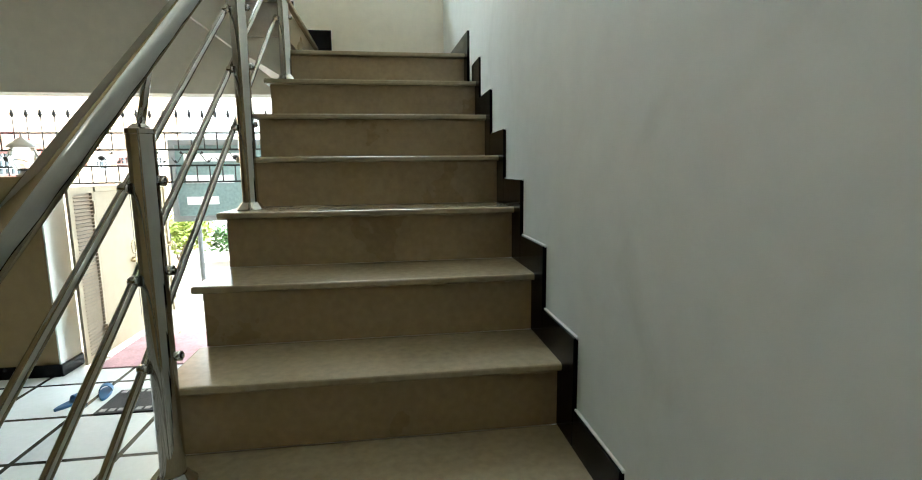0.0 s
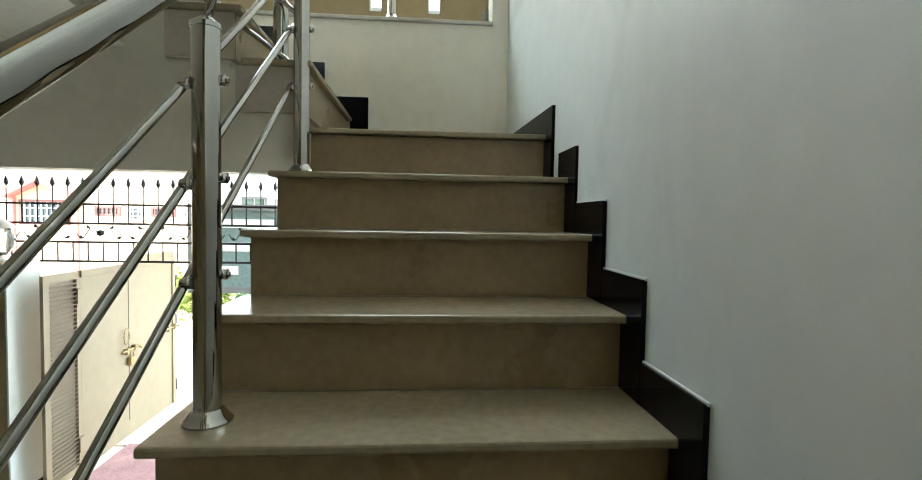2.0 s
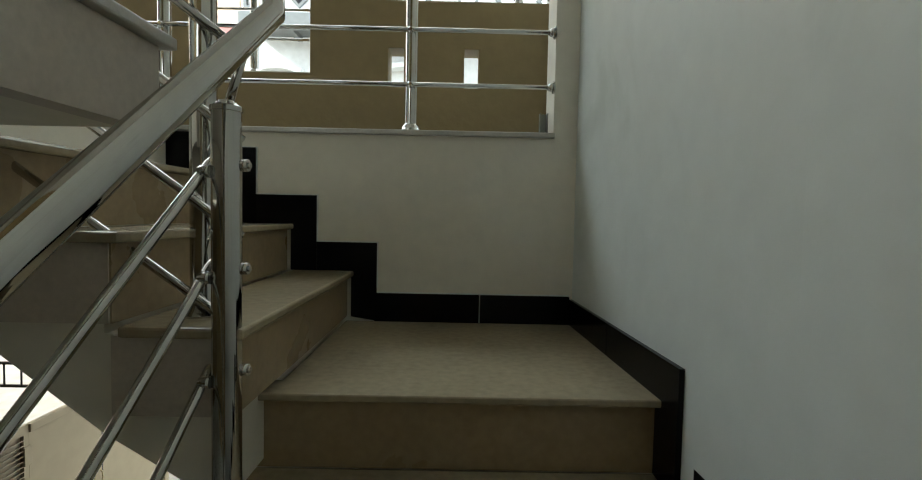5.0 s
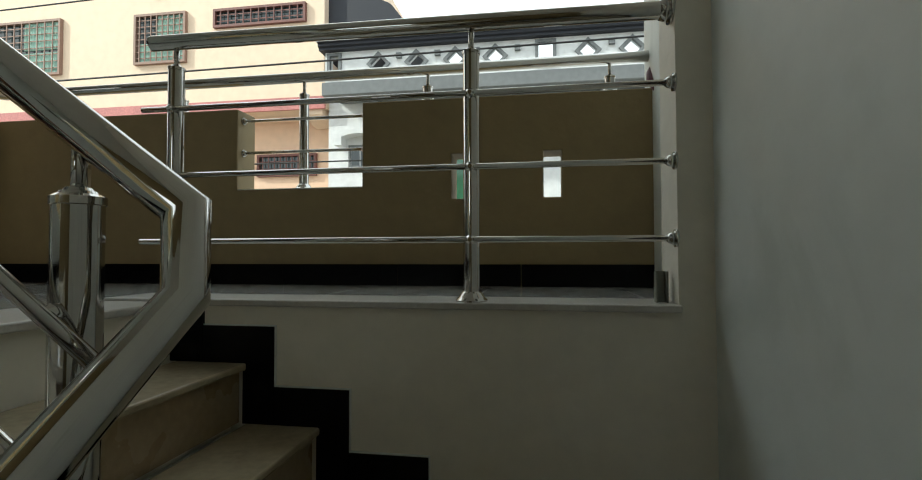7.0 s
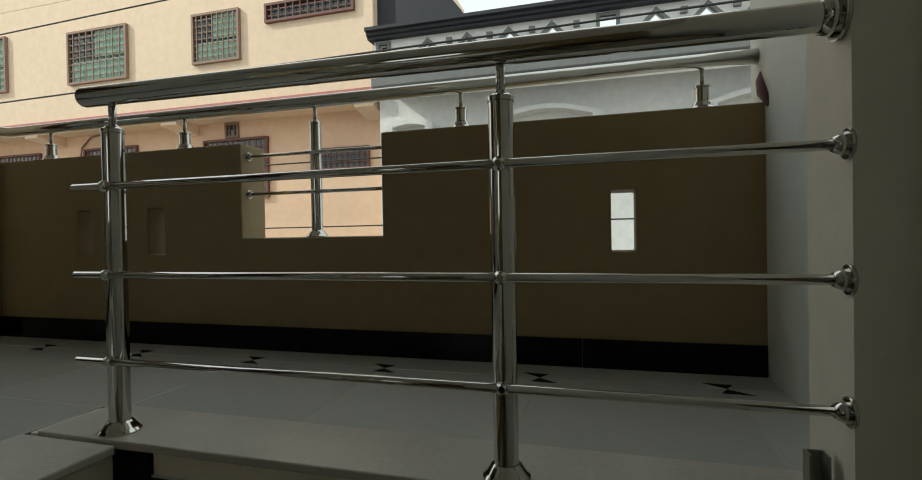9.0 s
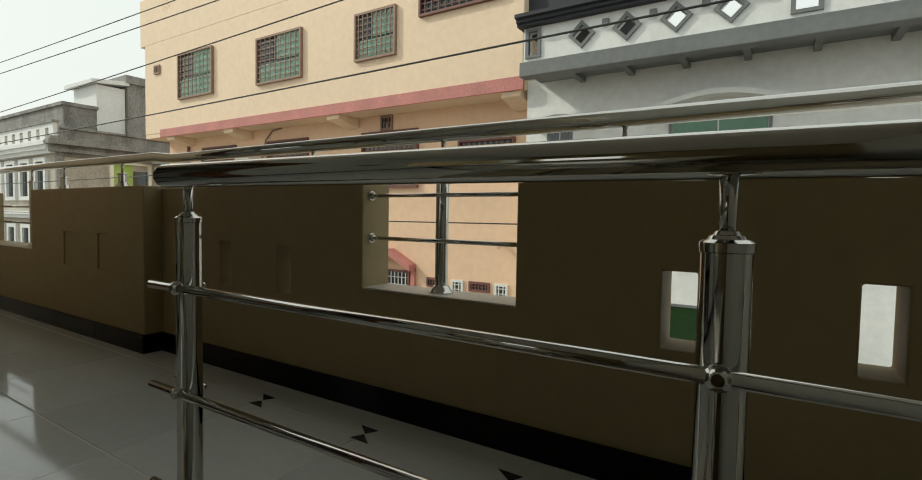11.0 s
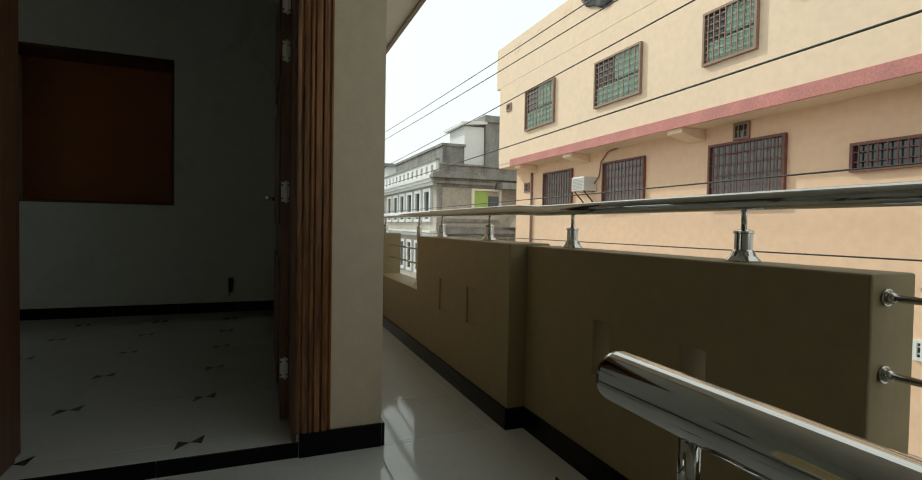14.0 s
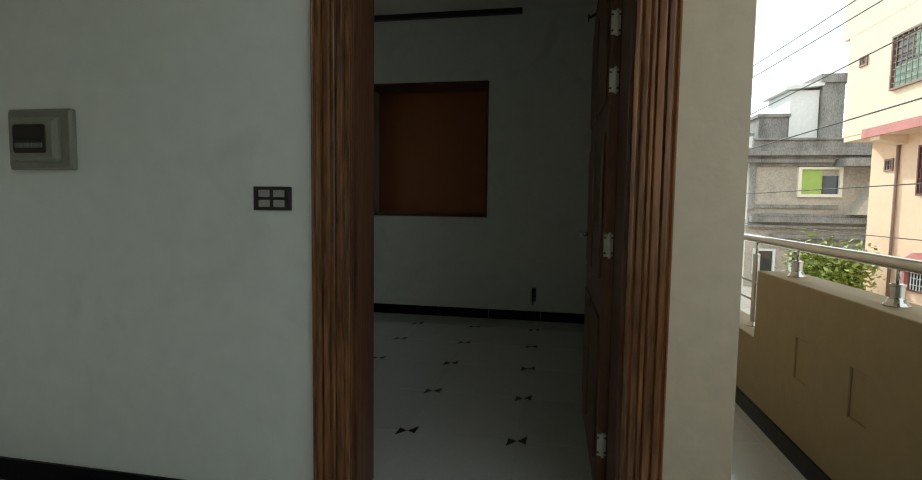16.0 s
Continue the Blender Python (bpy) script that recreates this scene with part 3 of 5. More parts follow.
def stair_railing():
    ra = thing("stair_railing", (-0.934, -0.9, -4 * R), "polished stainless steel stair railing with three rods", "railing")
    zc = rail_z1(CY)
    bm = B()
    sl = 0.715
    xe = -1.72
    bend(bm, [(-0.938, -2.55, rail_z1(-2.55)), (RX, CY, zc), (RX, CY, zc + 0.098), (xe, CY, zc + 0.098 + sl * (RX - xe))], 0.0255, 28)
    part("handrail", bm, M_STEEL, ra)
    posts = []
    for k, y, px in ((-3, -2.46, -0.957), (0, -1.62, -0.950), (3, -0.885, -0.934), (6, -0.138, -0.924)):
        z = -(7 - k) * R
        rx = RX + (-0.938 - RX) * (CY - y) / (CY + 2.55)
        posts.append((y, z))
        po = post_at(ra, px, y, z, z + 0.80, rail_z1(y) - 0.01, lean=rx - px)
        for dz in (0.28, 0.475, 0.67):
            rod_clamp(po, px - 0.02, y - 0.02, z + dz + 0.005, -1, 0, 0.024)
            p = B()
            tube(p, (px + 0.02, y + 0.012, z + dz + 0.02), (px + 0.036, y + 0.012, z + dz + 0.02), 0.0115, 12)
            tube(p, (px + 0.036, y + 0.012, z + dz + 0.02), (px + 0.040, y + 0.012, z + dz + 0.02), 0.006, 10)
            part("bolt", p, M_STEEL, po)
    m1 = 0.768
    for dz in (0.28, 0.475, 0.67):
        y0, z0 = posts[1]
        zz = lambda y: z0 + dz + m1 * (y - y0 + 0.02)
        yk = CY - 0.03
        bm = B()
        bend(bm, [(-0.996, -2.55, zz(-2.55)), (-0.962, -0.13, zz(-0.13)), (-0.94, yk, zz(yk))], 0.0095, 12)
        part("rod", bm, M_STEEL, ra)
        bm = B()
        zr = zz(yk) + 0.0
        bend(bm, [(-0.932, yk, zr - 0.004), (-1.0, yk - 0.012, zr + 0.05), (xe, yk - 0.012, zr + 0.05 + sl * (-1.0 - xe))], 0.0095, 12)
        part("rod", bm, M_STEEL, ra)
    bm = B()
    tube(bm, (-0.93, CY - 0.042, 0.733), (xe, CY - 0.042, 0.733 + 0.745 * (-0.93 - xe)), 0.0095, 12)
    part("rod", bm, M_STEEL, ra)
    for x, n in ((-1.026, 1), (-1.66, 4)):
        z = Z2 + n * R2 if n < 4 else ZF + 0.003
        rz = zc + 0.098 + sl * (RX - x)
        po = post_at(ra, x, CY, z, rz - 0.08, rz)
        for zr in (0.733, 0.559, 0.364):
            rod_clamp(po, x, CY - 0.02, zr + 0.74 * (-0.93 - x), 0, -1, 0.024)


stair_railing()


def landing_railing():
    y = 0.888
    ra = thing("landing_railing", (-0.7, y, ZF + 0.012), "polished stainless steel railing on the marble sill", "railing")
    zr, zl = 1.536, 1.551
    bm = B()
    tube(bm, (-0.15, y, zr), (-1.718, y, zl), 0.0242, 28, caps=False)
    tube(bm, (-1.718, y, zl), (-1.722, y, zl), 0.0242, 28, 0.0235, caps=False)
    tube(bm, (-1.722, y, zl), (-1.7245, y, zl), 0.0235, 28, 0.019)
    part("handrail", bm, M_STEEL, ra)
    bm = B()
    tube(bm, (-0.133, y, zr), (-0.141, y, zr), 0.040, 20)
    tube(bm, (-0.141, y, zr), (-0.165, y, zr), 0.034, 20, 0.027)
    part("wall_flange", bm, M_STEEL, ra)
    for x in (-0.684, -1.634):
        po = post_at(ra, x, y, ZF + 0.012, 1.460 if x > -1 else 1.470, zr, 0.0238, 24)
        for z in (0.912, 1.118, 1.328):
            rod_clamp(po, x, y - 0.014, z, 0, -1, 0.022, 0.0135)
            bm = B()
            lathe(bm, (x + 0.0, y + 0.028, z - 0.006), [(0.003, 0), (0.006, 0.002), (0.006, 0.009), (0.003, 0.012)], 10)
            part("bolt", bm, M_STEEL, po)
    for z in (0.912, 1.118, 1.328):
        bm = B()
        tube(bm, (-0.15, y - 0.024, z), (-1.732, y - 0.024, z), 0.0088, 12)
        rd = part("rod", bm, M_STEEL, ra)
        bm = B()
        tube(bm, (-0.133, y - 0.024, z), (-0.139, y - 0.024, z), 0.024, 16)
        tube(bm, (-0.139, y - 0.024, z), (-0.158, y - 0.024, z), 0.020, 16, 0.011)
        part("wall_flange", bm, M_STEEL, rd)


landing_railing()


def parapet_railing():
    y, yl = (YP + YP2) / 2, (YJ + YP2 - 0.03) / 2
    zt, zr = 1.605, 1.775
    ra = thing("parapet_railing", (-1.7, y, zt), "stainless steel handrail on short pedestals along the parapet", "railing")
    bm = B()
    bend(bm, [(0.0, y, zr), (XJ - 0.02, y, zr), (XJ - 0.10, yl, zr + 0.005), (-10.0, yl, zr + 0.03)], 0.026, 20)
    part("handrail", bm, M_STEEL, ra)
    for x, yy in ((-0.17, y), (-1.03, y), (-2.36, y), (-3.2, y), (-3.93, yl), (-4.74, yl), (-6.5, yl), (-7.5, yl)):
        z = zt if yy == y else zt + 0.01
        bm = B()
        lathe(bm, (x, yy, z), [(0.045, 0), (0.045, 0.004), (0.034, 0.016), (0.029, 0.03), (0.024, 0.034), (0.024, 0.078), (0.027, 0.08), (0.027, 0.086), (0.018, 0.09), (0.009, 0.092)], 20)
        pd = part("pedestal", bm, M_STEEL, ra)
        bm = B()
        tube(bm, (x, yy, z + 0.09), (x, yy, zr + 0.004), 0.008, 10)
        part("spindle", bm, M_STEEL, pd)
    post_at(ra, -1.675, y, 1.199, 1.69, zr, 0.024)
    for z in (1.39, 1.555):
        bm = B()
        tube(bm, (-1.993, y - 0.03, z), (-1.337, y - 0.03, z), 0.008, 10)
        rd = part("rod", bm, M_STEEL, ra)
        for x, s in ((-1.993, 1), (-1.337, -1)):
            bm = B()
            tube(bm, (x, y - 0.03, z), (x + s * 0.006, y - 0.03, z), 0.019, 14)
            tube(bm, (x + s * 0.006, y - 0.03, z), (x + s * 0.02, y - 0.03, z), 0.016, 14, 0.009)
            part("wall_flange", bm, M_STEEL, rd)
    post_at(ra, -5.3, yl, 1.21, 1.69, zr, 0.02)
    for z in (1.38, 1.5):
        bm = B()
        tube(bm, (-6.3, yl, z), (-4.98, yl, z), 0.008, 10)
        part("rod", bm, M_STEEL, ra)


parapet_railing()


# ---------------------------------------------------------------- doorway
def doorway():
    z1 = ZF + 2.3
    dr = thing("door_1", (XD, 0.2, ZF), "fluted varnished wooden door frame with an open door", "door", kind="structure")

    def flutes(y0, y1, flip):
        """Face profile with rounded ribs, across y; proud of the wall."""
        n = 60
        pts = []
        for i in range(n + 1):
            u = i / n
            uu = u if flip else 1 - u
            d = 0.026
            for c, w in ((0.10, 0.035), (0.30, 0.02), (0.52, 0.02), (0.66, 0.02), (0.86, 0.03)):
                d -= 0.011 * math.exp(-((uu - c) / w) ** 2)
            if uu < 0.04:
                d -= 0.008
            pts.append((XD + d, y0 + (y1 - y0) * u))
        return pts + [(XD - 0.002, y1), (XD - 0.002, y0)]
    for y0, y1, f in ((-0.438, -0.286, True), (0.706, 0.848, False)):
        bm = B()
        fs = prism(bm, flutes(y0, y1, f), "z", ZF + (0.1 if y0 > 0 else 0.0), z1 + 0.13)
        part("architrave", bm, M_WOOD, dr)
    for y0, y1 in ((-0.304, -0.285), (0.693, 0.712)):
        bm = B()
        box(bm, XD - 0.235, XD + 0.004, y0, y1, ZF + 0.062, z1)
        part("jamb", bm, M_DOOR, dr)
        if y0 > 0:
            continue
        bm = B()
        s = 1 if y0 < 0 else -1
        yy = y1 if s > 0 else y0
        box(bm, XD - 0.15, XD - 0.02, min(yy, yy + s * 0.014), max(yy, yy + s * 0.014), ZF + 0.062, z1)
        part("door_stop", bm, M_DOOR, dr)
    bm = B()
    box(bm, XD - 0.235, XD + 0.02, -0.438, 0.848, z1, z1 + 0.13)
    part("head", bm, M_WOOD, dr)
    # leaf swung into the room
    bm = B()
    box(bm, XD - 0.25 - 0.93, XD - 0.25, 0.655, 0.695, ZR + 0.01, z1 - 0.01)
    leaf = part("door_leaf", bm, M_DOOR, dr, "dark wooden door swung open", 0.003)
    for z0, zz in ((ZR + 0.15, ZR + 0.75), (ZR + 0.9, ZR + 1.5), (ZR + 1.62, ZR + 2.1)):
        for x0 in (XD - 1.09, XD - 0.66):
            bm = B()
            box(bm, x0, x0 + 0.33, 0.643, 0.657, z0, zz)
            part("raised_panel", bm, M_DOOR, leaf, bevel=0.008)
    for z in (1.03, 1.834, 2.466, 2.68):
        bm = B()
        box(bm, XD - 0.252, XD - 0.245, 0.654, 0.688, z - 0.044, z + 0.044)
        tube(bm, (XD - 0.243, 0.676, z - 0.05), (XD - 0.243, 0.676, z + 0.05), 0.006, 10)
        part("hinge", bm, M_ZINC, dr)
        for dy in (0.658, 0.685):
            for dz in (-0.03, 0.03):
                bm = B()
                tube(bm, (XD - 0.246, dy, z + dz), (XD - 0.2435, dy, z + dz), 0.0045, 8)
                part("screw", bm, M_SWITCH, dr)
    bm = B()
    tube(bm, (XD - 1.0, 0.656, ZR + 1.05), (XD - 1.0, 0.60, ZR + 1.05), 0.012, 12)
    tube(bm, (XD - 1.0, 0.60, ZR + 1.05), (XD - 0.88, 0.60, ZR + 1.05), 0.009, 12)
    part("door_handle", bm, M_STEEL, leaf)


doorway()
bm = B()
tube(bm, (-6.0, 0.80, 3.55), (-6.0, 0.70, 3.50), 0.012, 10)
tube(bm, (-6.0, 0.80, 3.9), (-6.0, 0.76, 3.52), 0.010, 10)
tube(bm, (-6.0, 0.70, 3.50), (-6.0, 0.69, 3.50), 0.03, 12)
tagged(part("wall_bracket", bm, M_SWITCH), "small dark metal bracket on the room wall", "bracket")


def wall_socket(y, z):
    so = thing("wall_socket", (XB + 0.01, y, z), "small dark cable outlet low on the wall", "socket")
    bm = B()
    box(bm, XB, XB + 0.012, y - 0.02, y + 0.02, z - 0.07, z + 0.07)
    part("plate", bm, M_SWITCH, so, bevel=0.003)
    bm = B()
    tube(bm, (XB + 0.01, y, z - 0.05), (XB + 0.05, y - 0.01, z - 0.1), 0.006, 8)
    part("cable_end", bm, M_WIRE, so)


wall_socket(0.28, 1.06)


def switch_plate():
    y0, y1, z0, z1 = -0.683, -0.526, 1.953, 2.044
    sw = thing("light_switch", (XD, (y0 + y1) / 2, z0), "dark switch plate with four grey rockers", "switch")
    bm = B()
    box(bm, XD, XD + 0.012, y0, y1, z0, z1)
    part("plate", bm, M_SWITCH, sw, bevel=0.003)
    w, h = 0.045, 0.027
    for i in (0, 1):
        for j in (0, 1):
            a, c = y0 + 0.024 + i * 0.062, z0 + 0.013 + j * 0.038
            bm = B()
            box(bm, XD + 0.010, XD + 0.016, a, a + w, c, c + h)
            part("rocker", bm, M_ROCK, sw, bevel=0.002)


switch_plate()


def breaker_box():
    y0, y1, z0, z1 = -1.805, -1.49, 2.105, 2.355
    bx = thing("breaker_box", (XD, (y0 + y1) / 2, z0), "bronze-grey plastic breaker box with a dark window", "fuse box")

    def plate(inset, x0, x1, chamfer, r):
        """A rounded rectangular plate on the wall whose front edge is chamfered."""
        bm = B()
        rings = []
        for x, c in ((x0, 0), (x1 - chamfer, 0), (x1, chamfer)):
            ya, yb, za, zb = y0 + inset[0] + c, y1 - inset[1] - c, z0 + inset[2] + c, z1 - inset[3] - c
            ring = []
            for cy, cz, q in ((yb - r, zb - r, 0), (ya + r, zb - r, 1), (ya + r, za + r, 2), (yb - r, za + r, 3)):
                for i in range(5):
                    t = (q + i / 4) * math.pi / 2
                    ring.append(bm.verts.new((x, cy + r * math.cos(t), cz + r * math.sin(t))))
            rings.append(ring)
        n = len(rings[0])
        for A, C in zip(rings, rings[1:]):
            for i in range(n):
                bm.faces.new((A[i], A[(i + 1) % n], C[(i + 1) % n], C[i]))
        bm.faces.new(rings[-1])
        return bm
    part("frame", plate((0, 0, 0, 0), XD, XD + 0.026, 0.008, 0.010), M_DB, bx)
    lid = part("cover", plate((0.035, 0.048, 0.034, 0.036), XD + 0.02, XD + 0.052, 0.016, 0.012), M_DB, bx)
    part("window", plate((0.062, 0.092, 0.066, 0.066), XD + 0.048, XD + 0.056, 0.002, 0.014), M_SWITCH, lid, "dark tinted window")
    bm = B()
    box(bm, XD + 0.055, XD + 0.058, y0 + 0.072, y1 - 0.102, z0 + 0.118, z0 + 0.132)
    part("window_bar", bm, M_IRON, lid)
    for i in range(8):
        bm = B()
        a = y0 + 0.076 + i * 0.0172
        box(bm, XD + 0.055, XD + 0.059, a, a + 0.013, z0 + 0.088, z0 + 0.108)
        part("breaker", bm, M_GREYOUT, lid)


breaker_box()

# ---------------------------------------------------------------- porch and gate
YG = 2.05


def gate_grille():
    gr = thing("gate_grille", (-2.2, YG, -0.73), "black wrought-iron grille with spear tips over the gateway", "grille")
    x0, x1 = -4.6, -0.2
    for z in (-0.285, -0.43, -0.57, -0.715):
        bm = B()
        box(bm, x0, x1, YG - 0.009, YG + 0.009, z - 0.008, z + 0.008)
        part("bar", bm, M_IRON, gr)
    n = int((x1 - x0) / 0.108)
    for i in range(n):
        x = x0 + 0.05 + i * 0.108
        bm = B()
        tube(bm, (x, YG, -0.285), (x, YG, -0.15), 0.0045, 6)
        lathe(bm, (x, YG, -0.155), [(0.006, 0), (0.017, 0.022), (0.012, 0.045), (0.002, 0.075)], 8)
        part("spear", bm, M_IRON, gr)
        for xx, za, zb in ((x, -0.43, -0.285), (x + 0.03, -0.715, -0.57)):
            bm = B()
            tube(bm, (xx, YG, za), (xx, YG, zb), 0.006, 6)
            part("baluster", bm, M_IRON, gr)
    for i in range(12):
        x = x0 + 0.2 + i * 0.37
        bm = B()
        lathe(bm, (x, YG, -0.525), [(0.004, 0), (0.022, 0.01), (0.026, 0.025), (0.022, 0.04), (0.004, 0.05)], 10)
        part("rosette", bm, M_IRON, gr)
        for s in (-1, 1):
            bm = B()
            pts = [(x + s * (0.02 + 0.15 * u / 6), YG, -0.5 + 0.045 * math.sin(u / 6 * math.pi * 2)) for u in range(7)]
            bend(bm, pts, 0.0035, 6)
            for q in (2, 4):
                px, _, pz = pts[q]
                prism(bm, [(px, pz - 0.004), (px + 0.018 * s, pz + 0.02), (px + 0.03 * s, pz + 0.006), (px + 0.02 * s, pz - 0.008)], "y", YG - 0.004, YG + 0.004)
            part("scroll", bm, M_IRON, gr)


gate_grille()


def gate_leaf():
    x, y0, y1, z0, z1 = -2.73, 1.20, 2.77, GZ + 0.03, -0.727
    lf = thing("gate_leaf", (x, y1, z0), "beige steel gate leaf with a louvred strip, standing open", "gate")
    bm = B()
    box(bm, x - 0.02, x, y0 + 0.32, y1, z0, z1)
    part("panel", bm, M_GATE, lf, bevel=0.003)
    bm = B()
    box(bm, x - 0.02, x, y0, y0 + 0.05, z0, z1)
    box(bm, x - 0.02, x, y0 + 0.29, y0 + 0.32, z0, z1)
    box(bm, x - 0.02, x, y0 + 0.05, y0 + 0.29, z1 - 0.05, z1)
    box(bm, x - 0.02, x, y0 + 0.05, y0 + 0.29, z0, z0 + 0.05)
    part("frame", bm, M_GATE, lf)
    bm = B()
    box(bm, x - 0.026, x - 0.0205, y0 + 0.01, y0 + 0.31, z0 + 0.02, z1 - 0.02)
    part("backing", bm, M_LOUVRE, lf)
    n = 44
    for i in range(n):
        z = z0 + 0.06 + (z1 - z0 - 0.12) * i / n
        bm = B()
        prism(bm, [(x - 0.018, z), (x + 0.006, z + 0.012), (x + 0.006, z + 0.016), (x - 0.018, z + 0.005)], "y", y0 + 0.05, y0 + 0.29)
        part("louvre", bm, M_LOUVRE, lf)
    bm = B()
    box(bm, x - 0.02, x, YG + 0.03, y1, z1 - 0.002, z1 + 0.05)
    part("top_rail", bm, M_GATE, lf, bevel=0.003)
    # wicket door cut into the leaf: a dark joint all round it, a ring pull and a bolt at each edge
    ys = y0 + 0.86
    bm = B()
    box(bm, x - 0.004, x + 0.0015, ys - 0.004, ys + 0.004, z0 + 0.12, z1 - 0.06)
    part("seam", bm, M_IRON, lf)
    bm = B()
    box(bm, x, x + 0.012, y1 - 0.05, y1, z0, z1)
    box(bm, x, x + 0.012, y0 + 0.32, y1 - 0.05, z1 - 0.045, z1)
    part("edge_strip", bm, M_GATE, lf, bevel=0.003)
    for yc, zc in ((ys - 0.01, -1.39), (y1 - 0.09, -1.36)):
        bm = B()
        for k in range(12):
            a, b = 2 * math.pi * k / 12, 2 * math.pi * (k + 1) / 12
            tube(bm, (x + 0.02, yc - 0.05 + 0.035 * math.cos(a), zc + 0.11 + 0.06 * math.sin(a)), (x + 0.02, yc - 0.05 + 0.035 * math.cos(b), zc + 0.11 + 0.06 * math.sin(b)), 0.005, 6)
        part("ring_pull", bm, M_BRASS, lf)
        bm = B()
        tube(bm, (x + 0.02, yc - 0.11, zc), (x + 0.02, yc + 0.12, zc), 0.009, 8)
        box(bm, x, x + 0.03, yc - 0.06, yc - 0.035, zc - 0.025, zc + 0.02)
        box(bm, x, x + 0.03, yc + 0.045, yc + 0.07, zc - 0.02, zc + 0.025)
        tube(bm, (x + 0.02, yc + 0.1, zc), (x + 0.055, yc + 0.1, zc - 0.01), 0.007, 8)
        part("bolt", bm, M_BRASS, lf)
    bm = B()
    bend(bm, [(x + 0.022, ys - 0.02, -1.45), (x + 0.022, ys - 0.02, -1.41), (x + 0.022, ys, -1.395), (x + 0.022, ys + 0.02, -1.41), (x + 0.022, ys + 0.02, -1.45)], 0.005, 6)
    box(bm, x + 0.008, x + 0.034, ys - 0.03, ys + 0.03, -1.51, -1.445)
    part("padlock", bm, M_BRASS, lf, bevel=0.004)
    for z in (-0.95, -1.3, -1.9):
        bm = B()
        tube(bm, (x + 0.006, y1 + 0.006, z - 0.05), (x + 0.006, y1 + 0.006, z + 0.05), 0.012, 8)
        part("hinge", bm, M_IRON, lf)
    for z in (-0.89, -1.875):
        bm = B()
        box(bm, x, x + 0.014, y0 + 0.28, y0 + 0.325, z - 0.05, z + 0.05)
        part("hinge", bm, M_GATE, lf, bevel=0.002)


gate_leaf()
bm = B()
box(bm, -7.0, -2.855, 1.09, 1.34, GZ, -0.645)
structure("wall_porch_low", bm, M_TAN, "low tan boundary wall with a pale end", "wall", 0.006)
bm = B()
box(bm, -2.855, -2.845, 1.088, 1.342, GZ, -0.641)
structure("trim", bm, M_WALL, "white painted end of the low wall", "trim")
skirting([(-7.0, 1.09, -2.845, 1.09, 0, -1), (-2.845, 1.08, -2.845, 1.34, 1, 0)], GZ, 0.09, label="black granite skirting along the low porch wall")


def gate_lamp():
    x, y, z = -2.99, 1.21, -0.645
    la = thing("gate_lamp", (x, y, z), "clear glass lantern on the low wall", "lamp")
    bm = B()
    lathe(bm, (x, y, z), [(0.055, 0), (0.055, 0.012), (0.03, 0.022), (0.03, 0.04)], 16)
    part("base", bm, M_SILL, la)
    bm = B()
    lathe(bm, (x, y, z + 0.04), [(0.05, 0), (0.085, 0.05), (0.09, 0.11), (0.07, 0.16)], 8)
    part("shade", bm, M_CLEAR, la, "clear faceted glass")
    bm = B()
    lathe(bm, (x, y, z + 0.2), [(0.095, 0), (0.08, 0.02), (0.03, 0.06), (0.008, 0.075), (0.008, 0.1)], 8)
    part("cap", bm, M_SILL, la)


gate_lamp()
bm = B()
box(bm, -2.68, -0.9, 1.18, 1.95, GZ, GZ + 0.012)
tagged(part("carpet", bm, M_PINK, bevel=0.004), "faded pink carpet lying in the gateway", "carpet")


def doormat():
    x0, x1, y0, y1 = -2.28, -1.78, 0.40, 0.74
    dm = thing("doormat", (x0, y0, GZ), "dark woven doormat with a pale square border", "doormat")
    bm = B()
    box(bm, x0, x1, y0, y1, GZ, GZ + 0.010)
    part("base", bm, M_MAT, dm, bevel=0.003)
    for i in range(9):
        for yy in (y0 + 0.02, y1 - 0.055):
            bm = B()
            box(bm, x0 + 0.025 + i * 0.052, x0 + 0.058 + i * 0.052, yy, yy + 0.035, GZ + 0.009, GZ + 0.013)
            part("woven_square", bm, M_MATPALE, dm)


doormat()


def slipper(x, y, a):
    m = pose(x, y, GZ, 0, 0, a)
    sl = thing("slipper", (x, y, GZ), "blue rubber slipper on the porch floor", "slipper", "pair of slippers")
    bm = B()
    out = [(0.035 * math.cos(t) * (1.0 + 0.25 * math.sin(t)), 0.105 * math.sin(t)) for t in [2 * math.pi * i / 20 for i in range(20)]]
    prism(bm, out, "z", 0, 0.018)
    bm.transform(m)
    part("sole", bm, M_BLUE, sl, bevel=0.004)
    bm = B()
    for i in range(8):
        t0, t1 = math.pi * i / 8, math.pi * (i + 1) / 8
        q = [(0.04 * math.cos(t), y2, 0.012 + 0.045 * math.sin(t)) for t, y2 in ((t0, 0.02), (t1, 0.02), (t1, 0.075), (t0, 0.075))]
        vs = [bm.verts.new(p) for p in q] + [bm.verts.new((p[0] * 0.9, p[1], p[2] - 0.004)) for p in q]
        for f in ((0, 1, 2, 3), (7, 6, 5, 4), (0, 4, 5, 1), (2, 6, 7, 3)):
            bm.faces.new([vs[j] for j in f])
    bm.transform(m)
    part("strap", bm, M_BLUE, sl)


